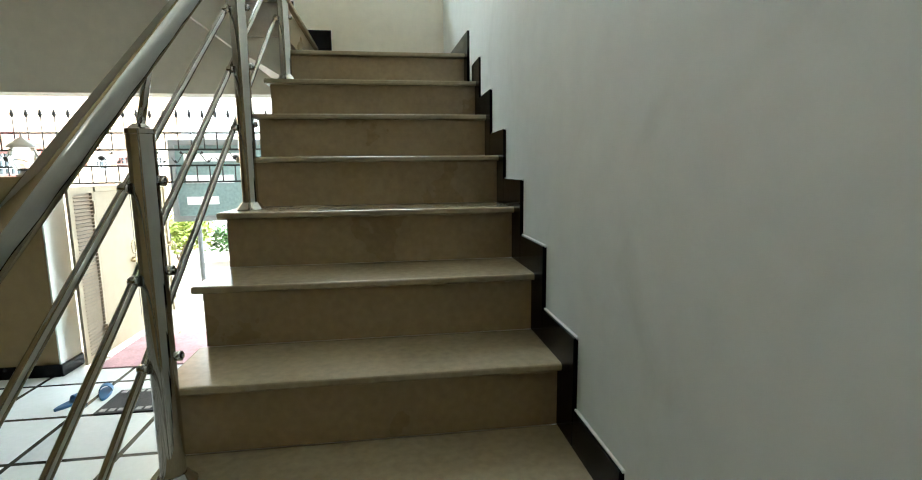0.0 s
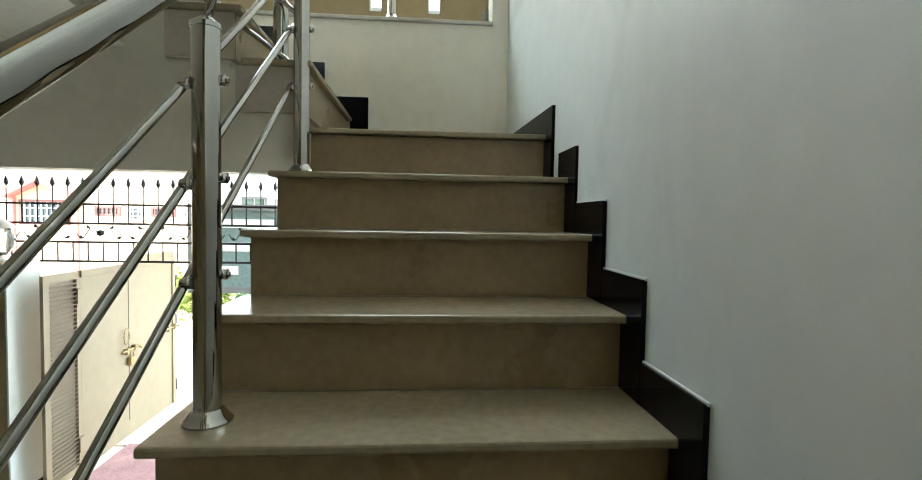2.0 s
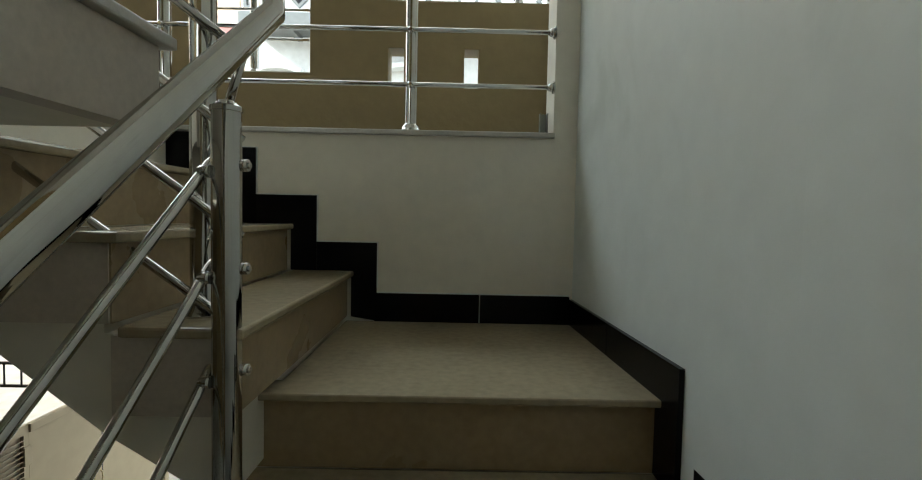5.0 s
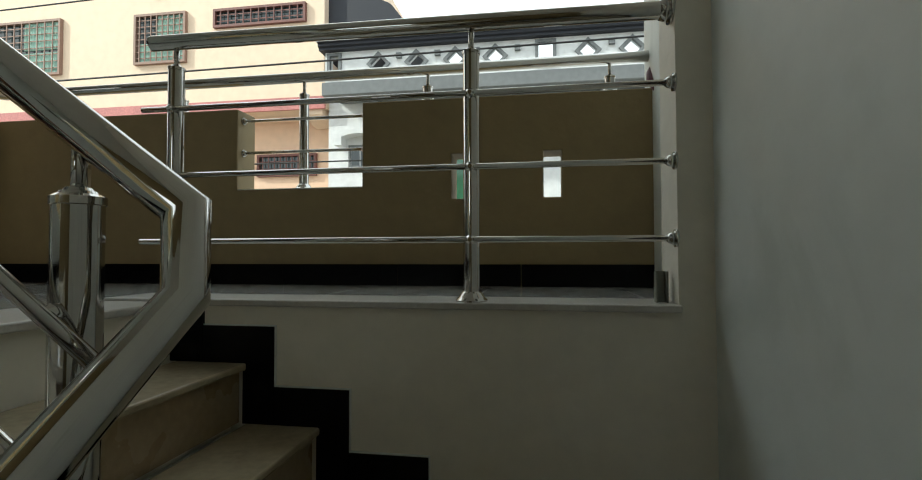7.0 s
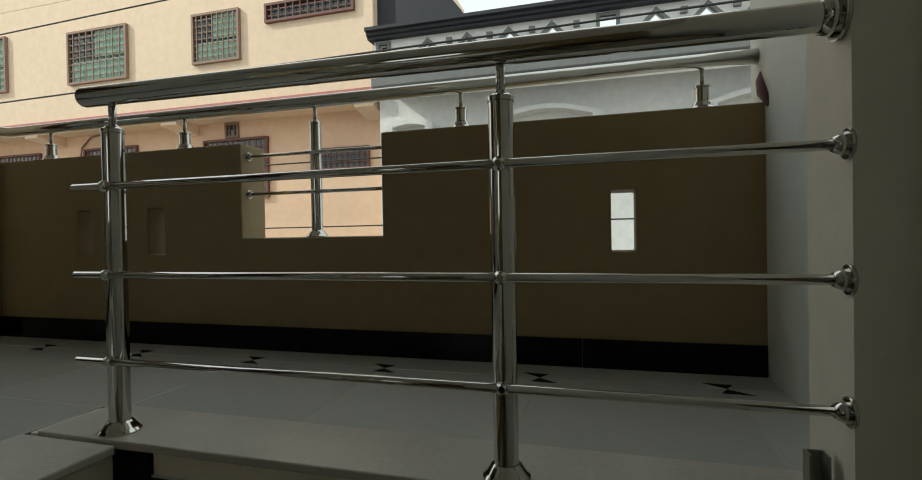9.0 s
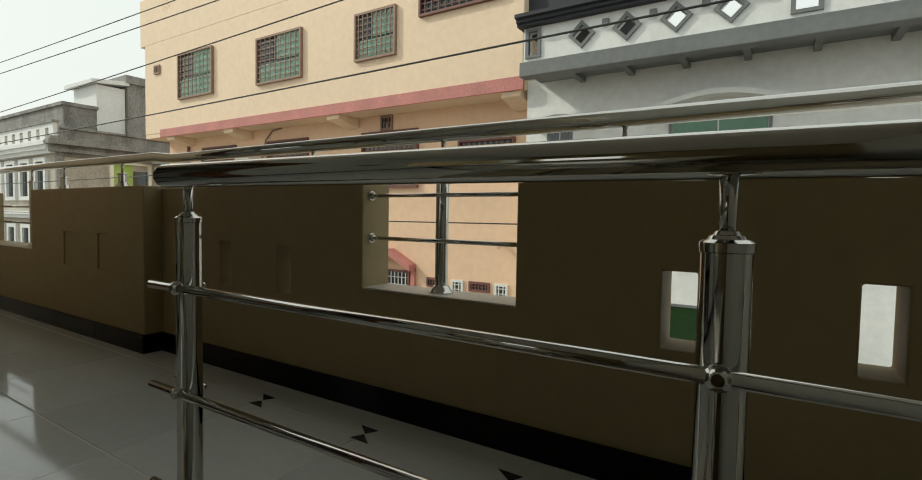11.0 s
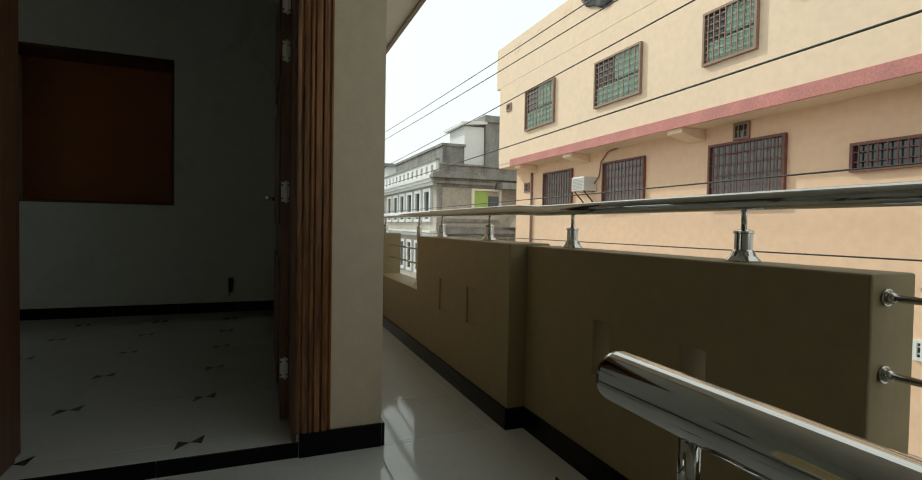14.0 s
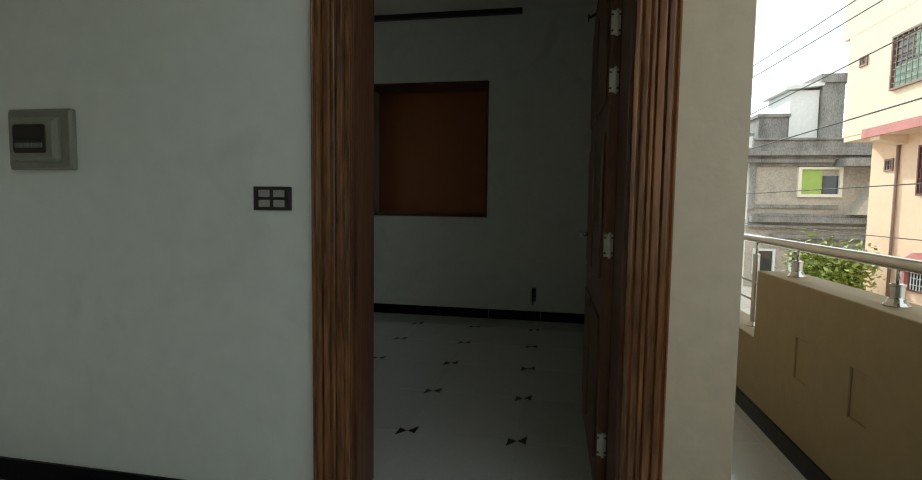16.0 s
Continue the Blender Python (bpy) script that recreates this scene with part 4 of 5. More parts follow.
slipper(-2.36, 0.70, 20)
slipper(-2.50, 0.58, -25)

# maroon hose bent over the end of the parapet
bm = B()
bend(bm, [(0.03, 1.72, 1.5), (0.02, 1.73, 1.58), (-0.01, 1.75, 1.63), (0.0, 1.80, 1.68), (0.03, 1.83, 1.74), (0.06, 1.86, 1.78)], 0.017, 12)
tagged(part("drain_hose", bm, M_MAROON), "maroon plastic hose bent over the parapet end", "hose")
bm = B()
cx0, cx1, cy0, cy1 = -0.178, -0.146, 0.905, 0.935
prism(bm, [(cx0, cy0), (cx0 + 0.004, cy0), (cx0 + 0.004, cy1 - 0.004), (cx1 - 0.004, cy1 - 0.004), (cx1 - 0.004, cy0), (cx1, cy0), (cx1, cy1), (cx0, cy1)], "z", ZF + 0.012, ZF + 0.098)
tagged(part("metal_clip", bm, M_DB, bevel=0.001), "small bent bronze metal clip standing on the sill", "clip")


# ---------------------------------------------------------------- houses across the street
def grille_window(parent, x0, x1, y, z0, z1, nx, nz, bar, pane, frame_m, depth=0.10, curtain=True):
    """A window in a wall facing -y: glass set back, curtain, frame and a grille of bars in front."""
    bm = B()
    f = 0.06
    box(bm, x0, x0 + f, y - depth, y + 0.06, z0, z1)
    box(bm, x1 - f, x1, y - depth, y + 0.06, z0, z1)
    box(bm, x0 + f, x1 - f, y - depth, y + 0.06, z1 - f, z1)
    box(bm, x0 + f, x1 - f, y - depth, y + 0.06, z0, z0 + f)
    w = part("window", bm, frame_m, parent)
    bm = B()
    box(bm, x0 + f, x1 - f, y - 0.012, y - 0.004, z0 + f, z1 - f)
    part("pane", bm, pane, w)
    if curtain:
        bm = B()
        n = 14
        a, b = x0 + f + 0.05, x1 - f - 0.02
        top = [(a + (b - a) * i / n, y - 0.03 - 0.012 * (i % 2)) for i in range(n + 1)]
        prism(bm, top + [(b, y - 0.014), (a, y - 0.014)], "z", z0 + f, z0 + (z1 - z0) * 0.42)
        part("curtain", bm, M_GREENCLOTH, w)
        bm = B()
        a = (x0 + x1) / 2 - 0.1
        top = [(a + (b - a) * i / n, y - 0.03 - 0.012 * (i % 2)) for i in range(n + 1)]
        prism(bm, top + [(b, y - 0.014), (a, y - 0.014)], "z", z0 + (z1 - z0) * 0.47, z1 - f)
        part("curtain", bm, M_GREENCLOTH, w)
    for i in range(1, nx):
        bm = B()
        x = x0 + (x1 - x0) * i / nx
        box(bm, x - 0.012, x + 0.012, y - depth + 0.005, y - depth + 0.025, z0 + f, z1 - f)
        part("grille_bar", bm, bar, w)
    for i in range(1, nz):
        bm = B()
        z = z0 + (z1 - z0) * i / nz
        box(bm, x0 + f, x1 - f, y - depth + 0.025, y - depth + 0.04, z - 0.011, z + 0.011)
        part("grille_bar", bm, bar, w)


def peach_house():
    yu, yl = 10.77, 11.62
    x0, x1 = -22.4, -5.64
    zl, zt = 4.42, 9.95
    ho = thing("peach_house", (-14, yl, GZ - 0.22), "peach and orange painted three-storey house with grilled windows", "house")
    bm = B()
    box(bm, x0, x1, yu, 19, zl + 0.16, 8.1)
    box(bm, x0 - 0.35, x1, yu, 19, 8.1, zt)
    part("wall", bm, M_PEACH, ho, "peach upper storeys", 0.02)
    bm = B()
    box(bm, x0 + 0.2, x1 + 0.02, yl, 19, GZ - 0.22, zl)
    part("wall", bm, M_ORANGE, ho, "deeper orange lower wall")
    bm = B()
    box(bm, x0, x1 + 0.05, yu + 0.02, yl + 0.05, zl, zl + 0.16)
    part("soffit", bm, M_PEACH, ho)
    bm = B()
    box(bm, x0 + 1.2, x1 + 0.03, yu - 0.05, yu + 0.02, zl - 0.02, zl + 0.28)
    part("red_band", bm, M_RED, ho, "faded red ledge band")
    for x in (-20.6, -16.85, -11.75, -5.95):
        bm = B()
        prism(bm, [(yu + 0.03, zl), (yl, zl), (yl, zl - 0.30), (yl - 0.1, zl - 0.30), (yu + 0.03, zl - 0.14)], "x", x - 0.26, x + 0.26)
        part("bracket", bm, M_PEACH, ho, bevel=0.01)
    for a, b, z0, z1 in ((-19.85, -17.64, 5.70, 7.36), (-15.17, -13.0, 5.65, 7.14), (-10.8, -9.33, 5.75, 7.05)):
        grille_window(ho, a, b, yu, z0, z1, 9, 8, M_BROWNFRAME, M_GLASS, M_BROWNFRAME)
    grille_window(ho, -8.56, -6.1, yu, 6.55, 7.02, 12, 3, M_REDGRILLE, M_GLASS, M_REDGRILLE, curtain=False)
    grille_window(ho, -10.32, -9.86, yu, 7.5, 7.88, 3, 3, M_BROWNFRAME, M_GLASS, M_BROWNFRAME, 0.05, False)
    grille_window(ho, -21.64, -21.2, yu, 6.88, 7.22, 3, 3, M_BROWNFRAME, M_GLASS, M_BROWNFRAME, 0.05, False)
    for a, b, z0, z1 in ((-19.7, -17.6, 2.45, 4.0), (-15.75, -13.7, 2.35, 4.0), (-11.3, -9.2, 2.3, 3.95)):
        grille_window(ho, a, b, yl, z0, z1, 12, 6, M_REDGRILLE, M_PANEGREY, M_REDGRILLE, curtain=False)
    grille_window(ho, -7.85, -6.2, yl, 2.92, 3.5, 10, 3, M_REDGRILLE, M_GLASS, M_REDGRILLE, curtain=False)
    for a, z0 in ((-10.6, 3.98), (-21.4, 3.3)):
        grille_window(ho, a, a + 0.45, yl, z0, z0 + 0.42, 3, 2, M_BROWNFRAME, M_GLASS, M_BROWNFRAME, 0.05, False)
    for i, x in enumerate((-8.84, -8.03, -7.47, -6.7)):
        if i % 2 == 0:
            grille_window(ho, x, x + 0.62, yl, -0.46, -0.2, 6, 2, M_REDGRILLE, M_GLASS, M_REDGRILLE, 0.05, False)
        else:
            grille_window(ho, x, x + 0.38, yl, -0.58, -0.2, 3, 3, M_WHITEOUT, M_GLASS, M_WHITEOUT, 0.05, False)
    # pierced vent groups near the roof edge
    for cx in (-21.0, -19.2, -17.2):
        for i in range(4):
            for j in range(3):
                bm = B()
                x, z = cx + i * 0.14, 9.25 + j * 0.14 + 0.05 * (i % 2)
                box(bm, x, x + 0.06, yu - 0.006, yu + 0.01, z, z + 0.07)
                part("vent_hole", bm, M_ORANGE, ho)
    # drain pipe at the far end and gabled door hoods
    bm = B()
    tube(bm, (x0 + 1.7, yl - 0.06, GZ), (x0 + 1.7, yl - 0.06, zl), 0.05, 10)
    part("drain_pipe", bm, M_BROWNFRAME, ho)
    for x, za in ((-19.2, 0.70), (-14.75, 0.70), (-10.05, 0.55)):
        bm = B()
        prism(bm, [(x - 0.82, za - 0.42), (x, za), (x + 0.82, za - 0.42), (x + 0.82, za - 0.60), (x, za - 0.17), (x - 0.82, za - 0.60)], "y", yl - 0.35, yl)
        part("door_hood", bm, M_RED, ho, bevel=0.01)
        for xx in (x - 0.82, x + 0.70):
            bm = B()
            box(bm, xx, xx + 0.12, yl - 0.10, yl + 0.02, GZ - 0.22, za - 0.56)
            part("door_jamb", bm, M_RED, ho)
        grille_window(ho, x - 0.6, x + 0.6, yl, za - 1.25, za - 0.62, 9, 3, M_WHITEOUT, M_GLASS, M_REDGRILLE, 0.06, False)
    # rainwater spout high on the lower wall
    bm = B()
    tube(bm, (-6.5, yl, 0.86), (-6.42, yl - 0.38, 0.74), 0.05, 10)
    part("rain_spout", bm, M_ORANGE, ho)
    # side balcony rails at the far end
    for i in range(4):
        bm = B()
        tube(bm, (x0 - 0.9, 11.2, 4.95 + i * 0.16), (x0, 11.2, 4.95 + i * 0.16), 0.025, 8)
        part("rail", bm, M_WHITEOUT, ho)


peach_house()


def air_conditioner():
    y, x, z = 11.62, -16.9, 3.05
    ac = thing("air_conditioner", (x, y, z), "off-white window air conditioner on a bracket", "air conditioner")
    bm = B()
    box(bm, x, x + 0.75, y - 0.55, y, z, z + 0.5)
    part("body", bm, M_AC, ac, bevel=0.02)
    for i in range(8):
        bm = B()
        box(bm, x + 0.06, x + 0.69, y - 0.558, y - 0.55, z + 0.06 + i * 0.05, z + 0.085 + i * 0.05)
        part("slat", bm, M_ROCK, ac)
    for xx in (x + 0.08, x + 0.64):
        bm = B()
        prism(bm, [(y, z - 0.02), (y - 0.5, z - 0.02), (y - 0.5, z), (y, z)], "x", xx, xx + 0.04)
        prism(bm, [(y, z - 0.5), (y, z - 0.45), (y - 0.46, z), (y - 0.5, z)], "x", xx, xx + 0.04)
        part("bracket", bm, M_IRON, ac)
    bm = B()
    bend(bm, [(x + 0.75, y - 0.1, z + 0.25), (x + 0.95, y - 0.06, z + 0.5), (x + 1.05, y - 0.06, z + 1.0), (x + 1.4, y - 0.05, z + 1.3), (x + 1.9, y - 0.05, z + 1.36)], 0.025, 8)
    part("cable", bm, M_BROWNFRAME, ac)


air_conditioner()


def roof_tarp():
    """A crumpled plastic sheet that hangs over the roof edge."""
    bm = B()
    nx, nz = 34, 14
    g = []
    for i in range(nx + 1):
        row = []
        for j in range(nz + 1):
            u, w = i / nx, j / nz
            x = -16.0 + 3.3 * u
            drop = 1.15 * math.sin(math.pi * min(1, 0.12 + u * 0.88)) ** 0.8
            z = 9.98 - drop * w + 0.05 * math.sin(u * 21 + w * 3)
            y = 10.72 - 0.10 * math.sin(math.pi * w) - 0.07 * noise.noise((u * 9, w * 4 + u * 6, 0.3)) - 0.03
            row.append(bm.verts.new((x, y, z)))
        g.append(row)
    for i in range(nx):
        for j in range(nz):
            bm.faces.new((g[i][j], g[i + 1][j], g[i + 1][j + 1], g[i][j + 1])).smooth = True
    ob = part("plastic_sheet", bm, M_TARP)
    md = ob.modifiers.new("thick", "SOLIDIFY")
    md.thickness = 0.012
    tagged(ob, "crumpled black plastic sheet hanging over the roof edge", "plastic sheet")


roof_tarp()


def white_house():
    y, x0, x1 = 10.95, -5.60, 9.0
    zc = 4.42
    ho = thing("white_house", (1, y, GZ - 0.22), "white house with a grey canopy and pierced diamond parapet", "house")
    bm = B()
    box(bm, x0, x1, y, 18, GZ - 0.22, zc + 0.2)
    part("wall", bm, M_WHITEOUT, ho, "white painted wall")
    bm = B()
    box(bm, -5.29, x1, y - 1.1, y - 0.8, zc - 0.02, zc + 0.28)
    box(bm, -5.29, x1, y - 0.8, y + 0.1, zc + 0.12, zc + 0.28)
    part("canopy", bm, M_GREYOUT, ho, "grey concrete canopy edge", 0.02)
    for i in range(11):
        bm = B()
        x = -4.29 + i * 1.03
        box(bm, x - 0.06, x + 0.06, y - 0.8, y, zc + 0.01, zc + 0.12)
        part("canopy_rib", bm, M_GREYOUT, ho)
    # pierced parapet: built from the pieces around each opening
    zb, zt = zc + 0.28, 5.46
    yp = y - 0.85
    hd = 0.19
    cx = [-4.05 + 0.87 * i for i in range(4)] + [0.50 + 0.89 * i for i in range(4)] + [5.0 + 0.89 * i for i in range(3)]
    zm = 5.13
    slots = [(-5.09, 0.10), (-0.37, 0.15), (4.1, 0.15)]
    marks = sorted([(c, "d") for c in cx] + [(c, "s") for c, _ in slots])
    edge = -5.31
    for k, (c, kind) in enumerate(marks):
        nxt = (c + marks[k + 1][0]) / 2 if k < len(marks) - 1 else x1
        bm = B()
        if kind == "d":
            for far, sx in ((edge, -1), (nxt, 1)):
                for zf, sz in ((zb, -1), (zt, 1)):
                    prism(bm, [(far, zf), (c, zf), (c, zm + sz * hd), (c + sx * hd, zm), (far, zm)], "y", yp, yp + 0.14)
        else:
            wd = 0.10 if c < -5 else 0.15
            wall_with_holes(bm, "y", yp, yp + 0.14, edge, nxt, zb, zt, [(c - wd, c + wd, zm - 0.24, zm + 0.24)])
        part("parapet_panel", bm, M_WHITEOUT, ho)
        bm = B()
        if kind == "d":
            o, n = hd + 0.085, hd - 0.005
            for sx in (-1, 1):
                for sz in (-1, 1):
                    prism(bm, [(c + sx * n, zm), (c + sx * o, zm), (c, zm + sz * o), (c, zm + sz * n)], "y", yp - 0.05, yp + 0.05)
        else:
            wd = 0.10 if c < -5 else 0.15
            wall_with_holes(bm, "y", yp - 0.04, yp + 0.05, c - wd - 0.07, c + wd + 0.07, zm - 0.30, zm + 0.30, [(c - wd, c + wd, zm - 0.24, zm + 0.24)])
        part("opening_frame", bm, M_GREYOUT, ho)
        if kind == "d":
            bm = B()
            box(bm, c + 0.42, c + 0.54, yp - 0.09, yp, zt - 0.24, zt - 0.13)
            part("block", bm, M_GREYOUT, ho)
        edge = nxt
    bm = B()
    prism(bm, [(yp - 0.16, zt), (yp - 0.16, zt + 0.05), (yp - 0.22, zt + 0.07), (yp - 0.22, zt + 0.13), (yp - 0.30, zt + 0.15), (yp - 0.30, zt + 0.22), (yp + 0.2, zt + 0.22), (yp + 0.2, zt)], "x", -5.4, x1)
    part("cornice", bm, M_NAVY, ho, "black moulded cornice")
    bm = B()
    prism(bm, [(-5.85, zt + 0.22), (-3.2, zt + 0.22), (-3.55, 6.3), (-4.05, 6.95), (-5.85, 7.9)], "y", yp + 0.9, yp + 4)
    part("stair_roof", bm, M_NAVY, ho, "dark sloping roof")

    def hood(xa, xb, z, rise):
        bm = B()
        n = 12
        up = [(xa + (xb - xa) * i / n, z + rise * math.sin(math.pi * i / n)) for i in range(n + 1)]
        prism(bm, [(p[0], p[1] + 0.10) for p in up] + [p for p in up[::-1]], "y", y - 0.35, y)
        box(bm, xa - 0.04, xa + 0.14, y - 0.36, y, z - 0.16, z + 0.1)
        box(bm, xb - 0.14, xb + 0.04, y - 0.36, y, z - 0.16, z + 0.1)
        bmesh.ops.recalc_face_normals(bm, faces=bm.faces)
        part("window_hood", bm, M_WHITEOUT, ho)

    def win(xa, xb, za, zb2, pane, leaves):
        bm = B()
        wall_with_holes(bm, "y", y - 0.03, y + 0.02, xa, xb, za, zb2, [(xa + 0.05, xb - 0.05, za + 0.05, zb2 - 0.05)])
        w = part("window", bm, M_GREYOUT, ho)
        for i in range(leaves):
            a = xa + 0.05 + (xb - xa - 0.1) * i / leaves
            b = xa + 0.05 + (xb - xa - 0.1) * (i + 1) / leaves
            bm = B()
            box(bm, a + 0.015, b - 0.015, y - 0.012, y - 0.004, za + 0.05, zb2 - 0.05)
            part("pane", bm, pane, w)
    win(-5.08, -4.5, 2.97, 3.52, M_GLASS, 2)
    hood(-5.27, -4.2, 3.62, 0.11)
    win(-2.52, -0.78, 2.1, 3.48, M_GREEN, 2)
    hood(-2.8, -0.55, 3.6, 0.22)
    win(1.8, 3.5, 2.1, 3.48, M_GREEN, 2)
    hood(1.5, 3.75, 3.6, 0.22)
    win(-4.97, -4.36, -0.40, 0.08, M_GREENDARK, 2)
    hood(-5.34, -3.99, 0.19, 0.07)
    win(-2.46, -1.0, -1.35, -0.16, M_GREENDARK, 2)


white_house()


def grey_house():
    yf, xc = 10.85, -31.5
    ho = thing("grey_house", (xc - 6, yf, GZ - 0.22), "weathered grey two-storey house with a balustraded roof", "house")
    bm = B()
    box(bm, xc - 16, xc, yf, yf + 14, GZ - 0.22, 4.6)
    part("wall", bm, M_CEMENT, ho, "stained beige-grey plaster wall")
    # street front: ledges, white parapet with slots, framed windows
    for z0, z1, d in ((1.05, 1.25, 0.30), (1.25, 1.42, 0.42), (4.35, 4.55, 0.25), (4.55, 4.75, 0.4), (4.75, 4.95, 0.5)):
        bm = B()
        box(bm, xc - 16.3, xc + 0.02, yf - d, yf + 0.05, z0, z1)
        part("ledge", bm, M_WHITEOUT, ho)
    bm = B()
    wall_with_holes(bm, "y", yf - 0.06, yf + 0.10, xc - 16, xc, 4.95, 5.9, [(xc - 1.05 - i * 1.15, xc - 0.6 - i * 1.15, 5.15, 5.68) for i in range(13)])
    part("roof_parapet", bm, M_WHITEOUT, ho, "white roof parapet with slots")
    for i in range(13):
        bm = B()
        x = xc - 0.825 - i * 1.15
        lathe(bm, (x, yf + 0.02, 5.15), [(0.09, 0), (0.05, 0.1), (0.11, 0.26), (0.05, 0.43), (0.09, 0.53)], 8)
        part("baluster", bm, M_CEMENT, ho)
    bm = B()
    box(bm, xc - 16.1, xc + 0.1, yf - 0.14, yf + 0.16, 5.9, 6.02)
    part("parapet_cap", bm, M_WEATHER, ho)
    for i in range(6):
        x = xc - 1.7 - i * 2.1
        bm = B()
        wall_with_holes(bm, "y", yf - 0.14, yf + 0.05, x - 0.78, x + 0.78, 2.0, 4.2, [(x - 0.52, x + 0.52, 2.2, 4.0)])
        w = part("window", bm, M_WHITEOUT, ho)
        for s, e in ((-0.5, -0.05), (0.05, 0.5)):
            bm = B()
            box(bm, x + s, x + e, yf - 0.03, yf - 0.01, 2.22, 3.98)
            part("pane", bm, M_GLASS, w)
        bm = B()
        wall_with_holes(bm, "y", yf - 0.12, yf + 0.05, x - 0.7, x + 0.7, -1.6, 0.7, [(x - 0.45, x + 0.45, -1.4, 0.5)])
        w = part("window", bm, M_WHITEOUT, ho)
        bm = B()
        box(bm, x - 0.44, x + 0.44, yf - 0.03, yf - 0.01, -1.38, 0.48)
        part("pane", bm, M_GLASS, w)
    # side face: stepped cement cornice, lime window, deep porch and moulded bands
    for z0, z1, d, ya, yb in ((4.25, 4.42, 0.12, 0, 3.9), (4.42, 4.62, 0.34, -0.3, 4.0), (4.62, 4.78, 0.22, -0.3, 14), (4.78, 5.02, 0.55, -0.45, 14), (5.02, 5.2, 0.35, -0.3, 14), (5.2, 5.62, 0.08, 0.16, 14), (5.62, 5.74, 0.2, 0.16, 14),
                              (2.0, 2.2, 0.14, 0, 4.4), (1.55, 1.72, 0.24, 0.1, 6.4), (1.25, 1.55, 0.45, 0.1, 6.4), (0.95, 1.1, 0.32, 0.1, 6.4), (0.4, 0.62, 0.4, 1.2, 6.4), (0.0, 0.2, 0.25, 1.2, 6.4)):
        bm = B()
        box(bm, xc, xc + d, yf + ya, yf + yb, z0, z1)
        part("ledge", bm, M_WEATHER, ho, bevel=0.02)
    bm = B()
    box(bm, xc, xc + 0.16, yf - 0.02, yf + 0.32, 1.9, 4.25)
    part("corner_pilaster", bm, M_WEATHER, ho)
    bm = B()
    wall_with_holes(bm, "x", xc, xc + 0.18, yf + 2.38, yf + 4.5, 2.62, 4.2, [(yf + 2.55, yf + 4.35, 2.78, 4.08)])
    w = part("window", bm, M_CREAM, ho)
    bm = B()
    box(bm, xc + 0.01, xc + 0.05, yf + 2.55, yf + 3.55, 2.78, 4.08)
    part("shutter", bm, M_LIME, w, "lime green shutter")
    bm = B()
    box(bm, xc + 0.01, xc + 0.03, yf + 3.6, yf + 4.35, 2.78, 3.75)
    part("pane", bm, M_GLASS, w)
    # sloping block added to draw the slanted shadow edge below the roof slab
    bm = B()
    prism(bm, [(yf + 4.8, 1.72), (yf + 6.4, 1.72), (yf + 6.4, 4.1), (yf + 6.2, 4.1)], "x", xc, xc + 0.9)
    part("shadow_slant", bm, M_CEMENT, ho)
    bm = B()
    box(bm, xc, xc + 1.1, yf + 4.1, yf + 9, 4.2, 4.6)
    part("porch_roof", bm, M_WEATHER, ho)
    for y0 in (0.4, 2.2):
        bm = B()
        wall_with_holes(bm, "x", xc, xc + 0.12, yf + y0, yf + y0 + 1.1, -1.6, -0.2, [(yf + y0 + 0.12, yf + y0 + 0.98, -1.48, -0.32)])
        w = part("window", bm, M_WHITEOUT, ho)
        bm = B()
        box(bm, xc + 0.01, xc + 0.03, yf + y0 + 0.12, yf + y0 + 0.98, -1.48, -0.32)
        part("pane", bm, M_GLASS, w)
    bm = B()
    box(bm, xc - 14, xc - 1.5, yf + 0.9, yf + 2.4, 5.0, 7.1)
    part("roof_room", bm, M_WEATHER, ho, "bare cement roof room")
    bm = B()
    box(bm, xc - 14.1, xc - 1.4, yf + 0.8, yf + 2.5, 7.1, 7.28)
    part("roof_slab", bm, M_WEATHER, ho)
    bm = B()
    box(bm, xc - 4.4, xc - 1.5, yf + 2.45, yf + 3.9, 5.0, 8.55)
    part("roof_room", bm, M_WHITEOUT, ho, "white plastered roof room")
    bm = B()
    prism(bm, [(yf + 2.1, 8.55), (yf + 4.0, 8.75), (yf + 4.0, 8.98), (yf + 2.1, 8.75)], "x", xc - 4.8, xc - 1.2)
    part("roof_slab", bm, M_WHITEOUT, ho)
    bm = B()
    box(bm, xc - 3.2, xc - 1.3, yf + 3.95, yf + 5.05, 5.0, 8.9)
    box(bm, xc - 3.4, xc - 1.15, yf + 3.8, yf + 5.25, 8.9, 9.35)
    part("water_tank_tower", bm, M_WEATHER, ho)


grey_house()


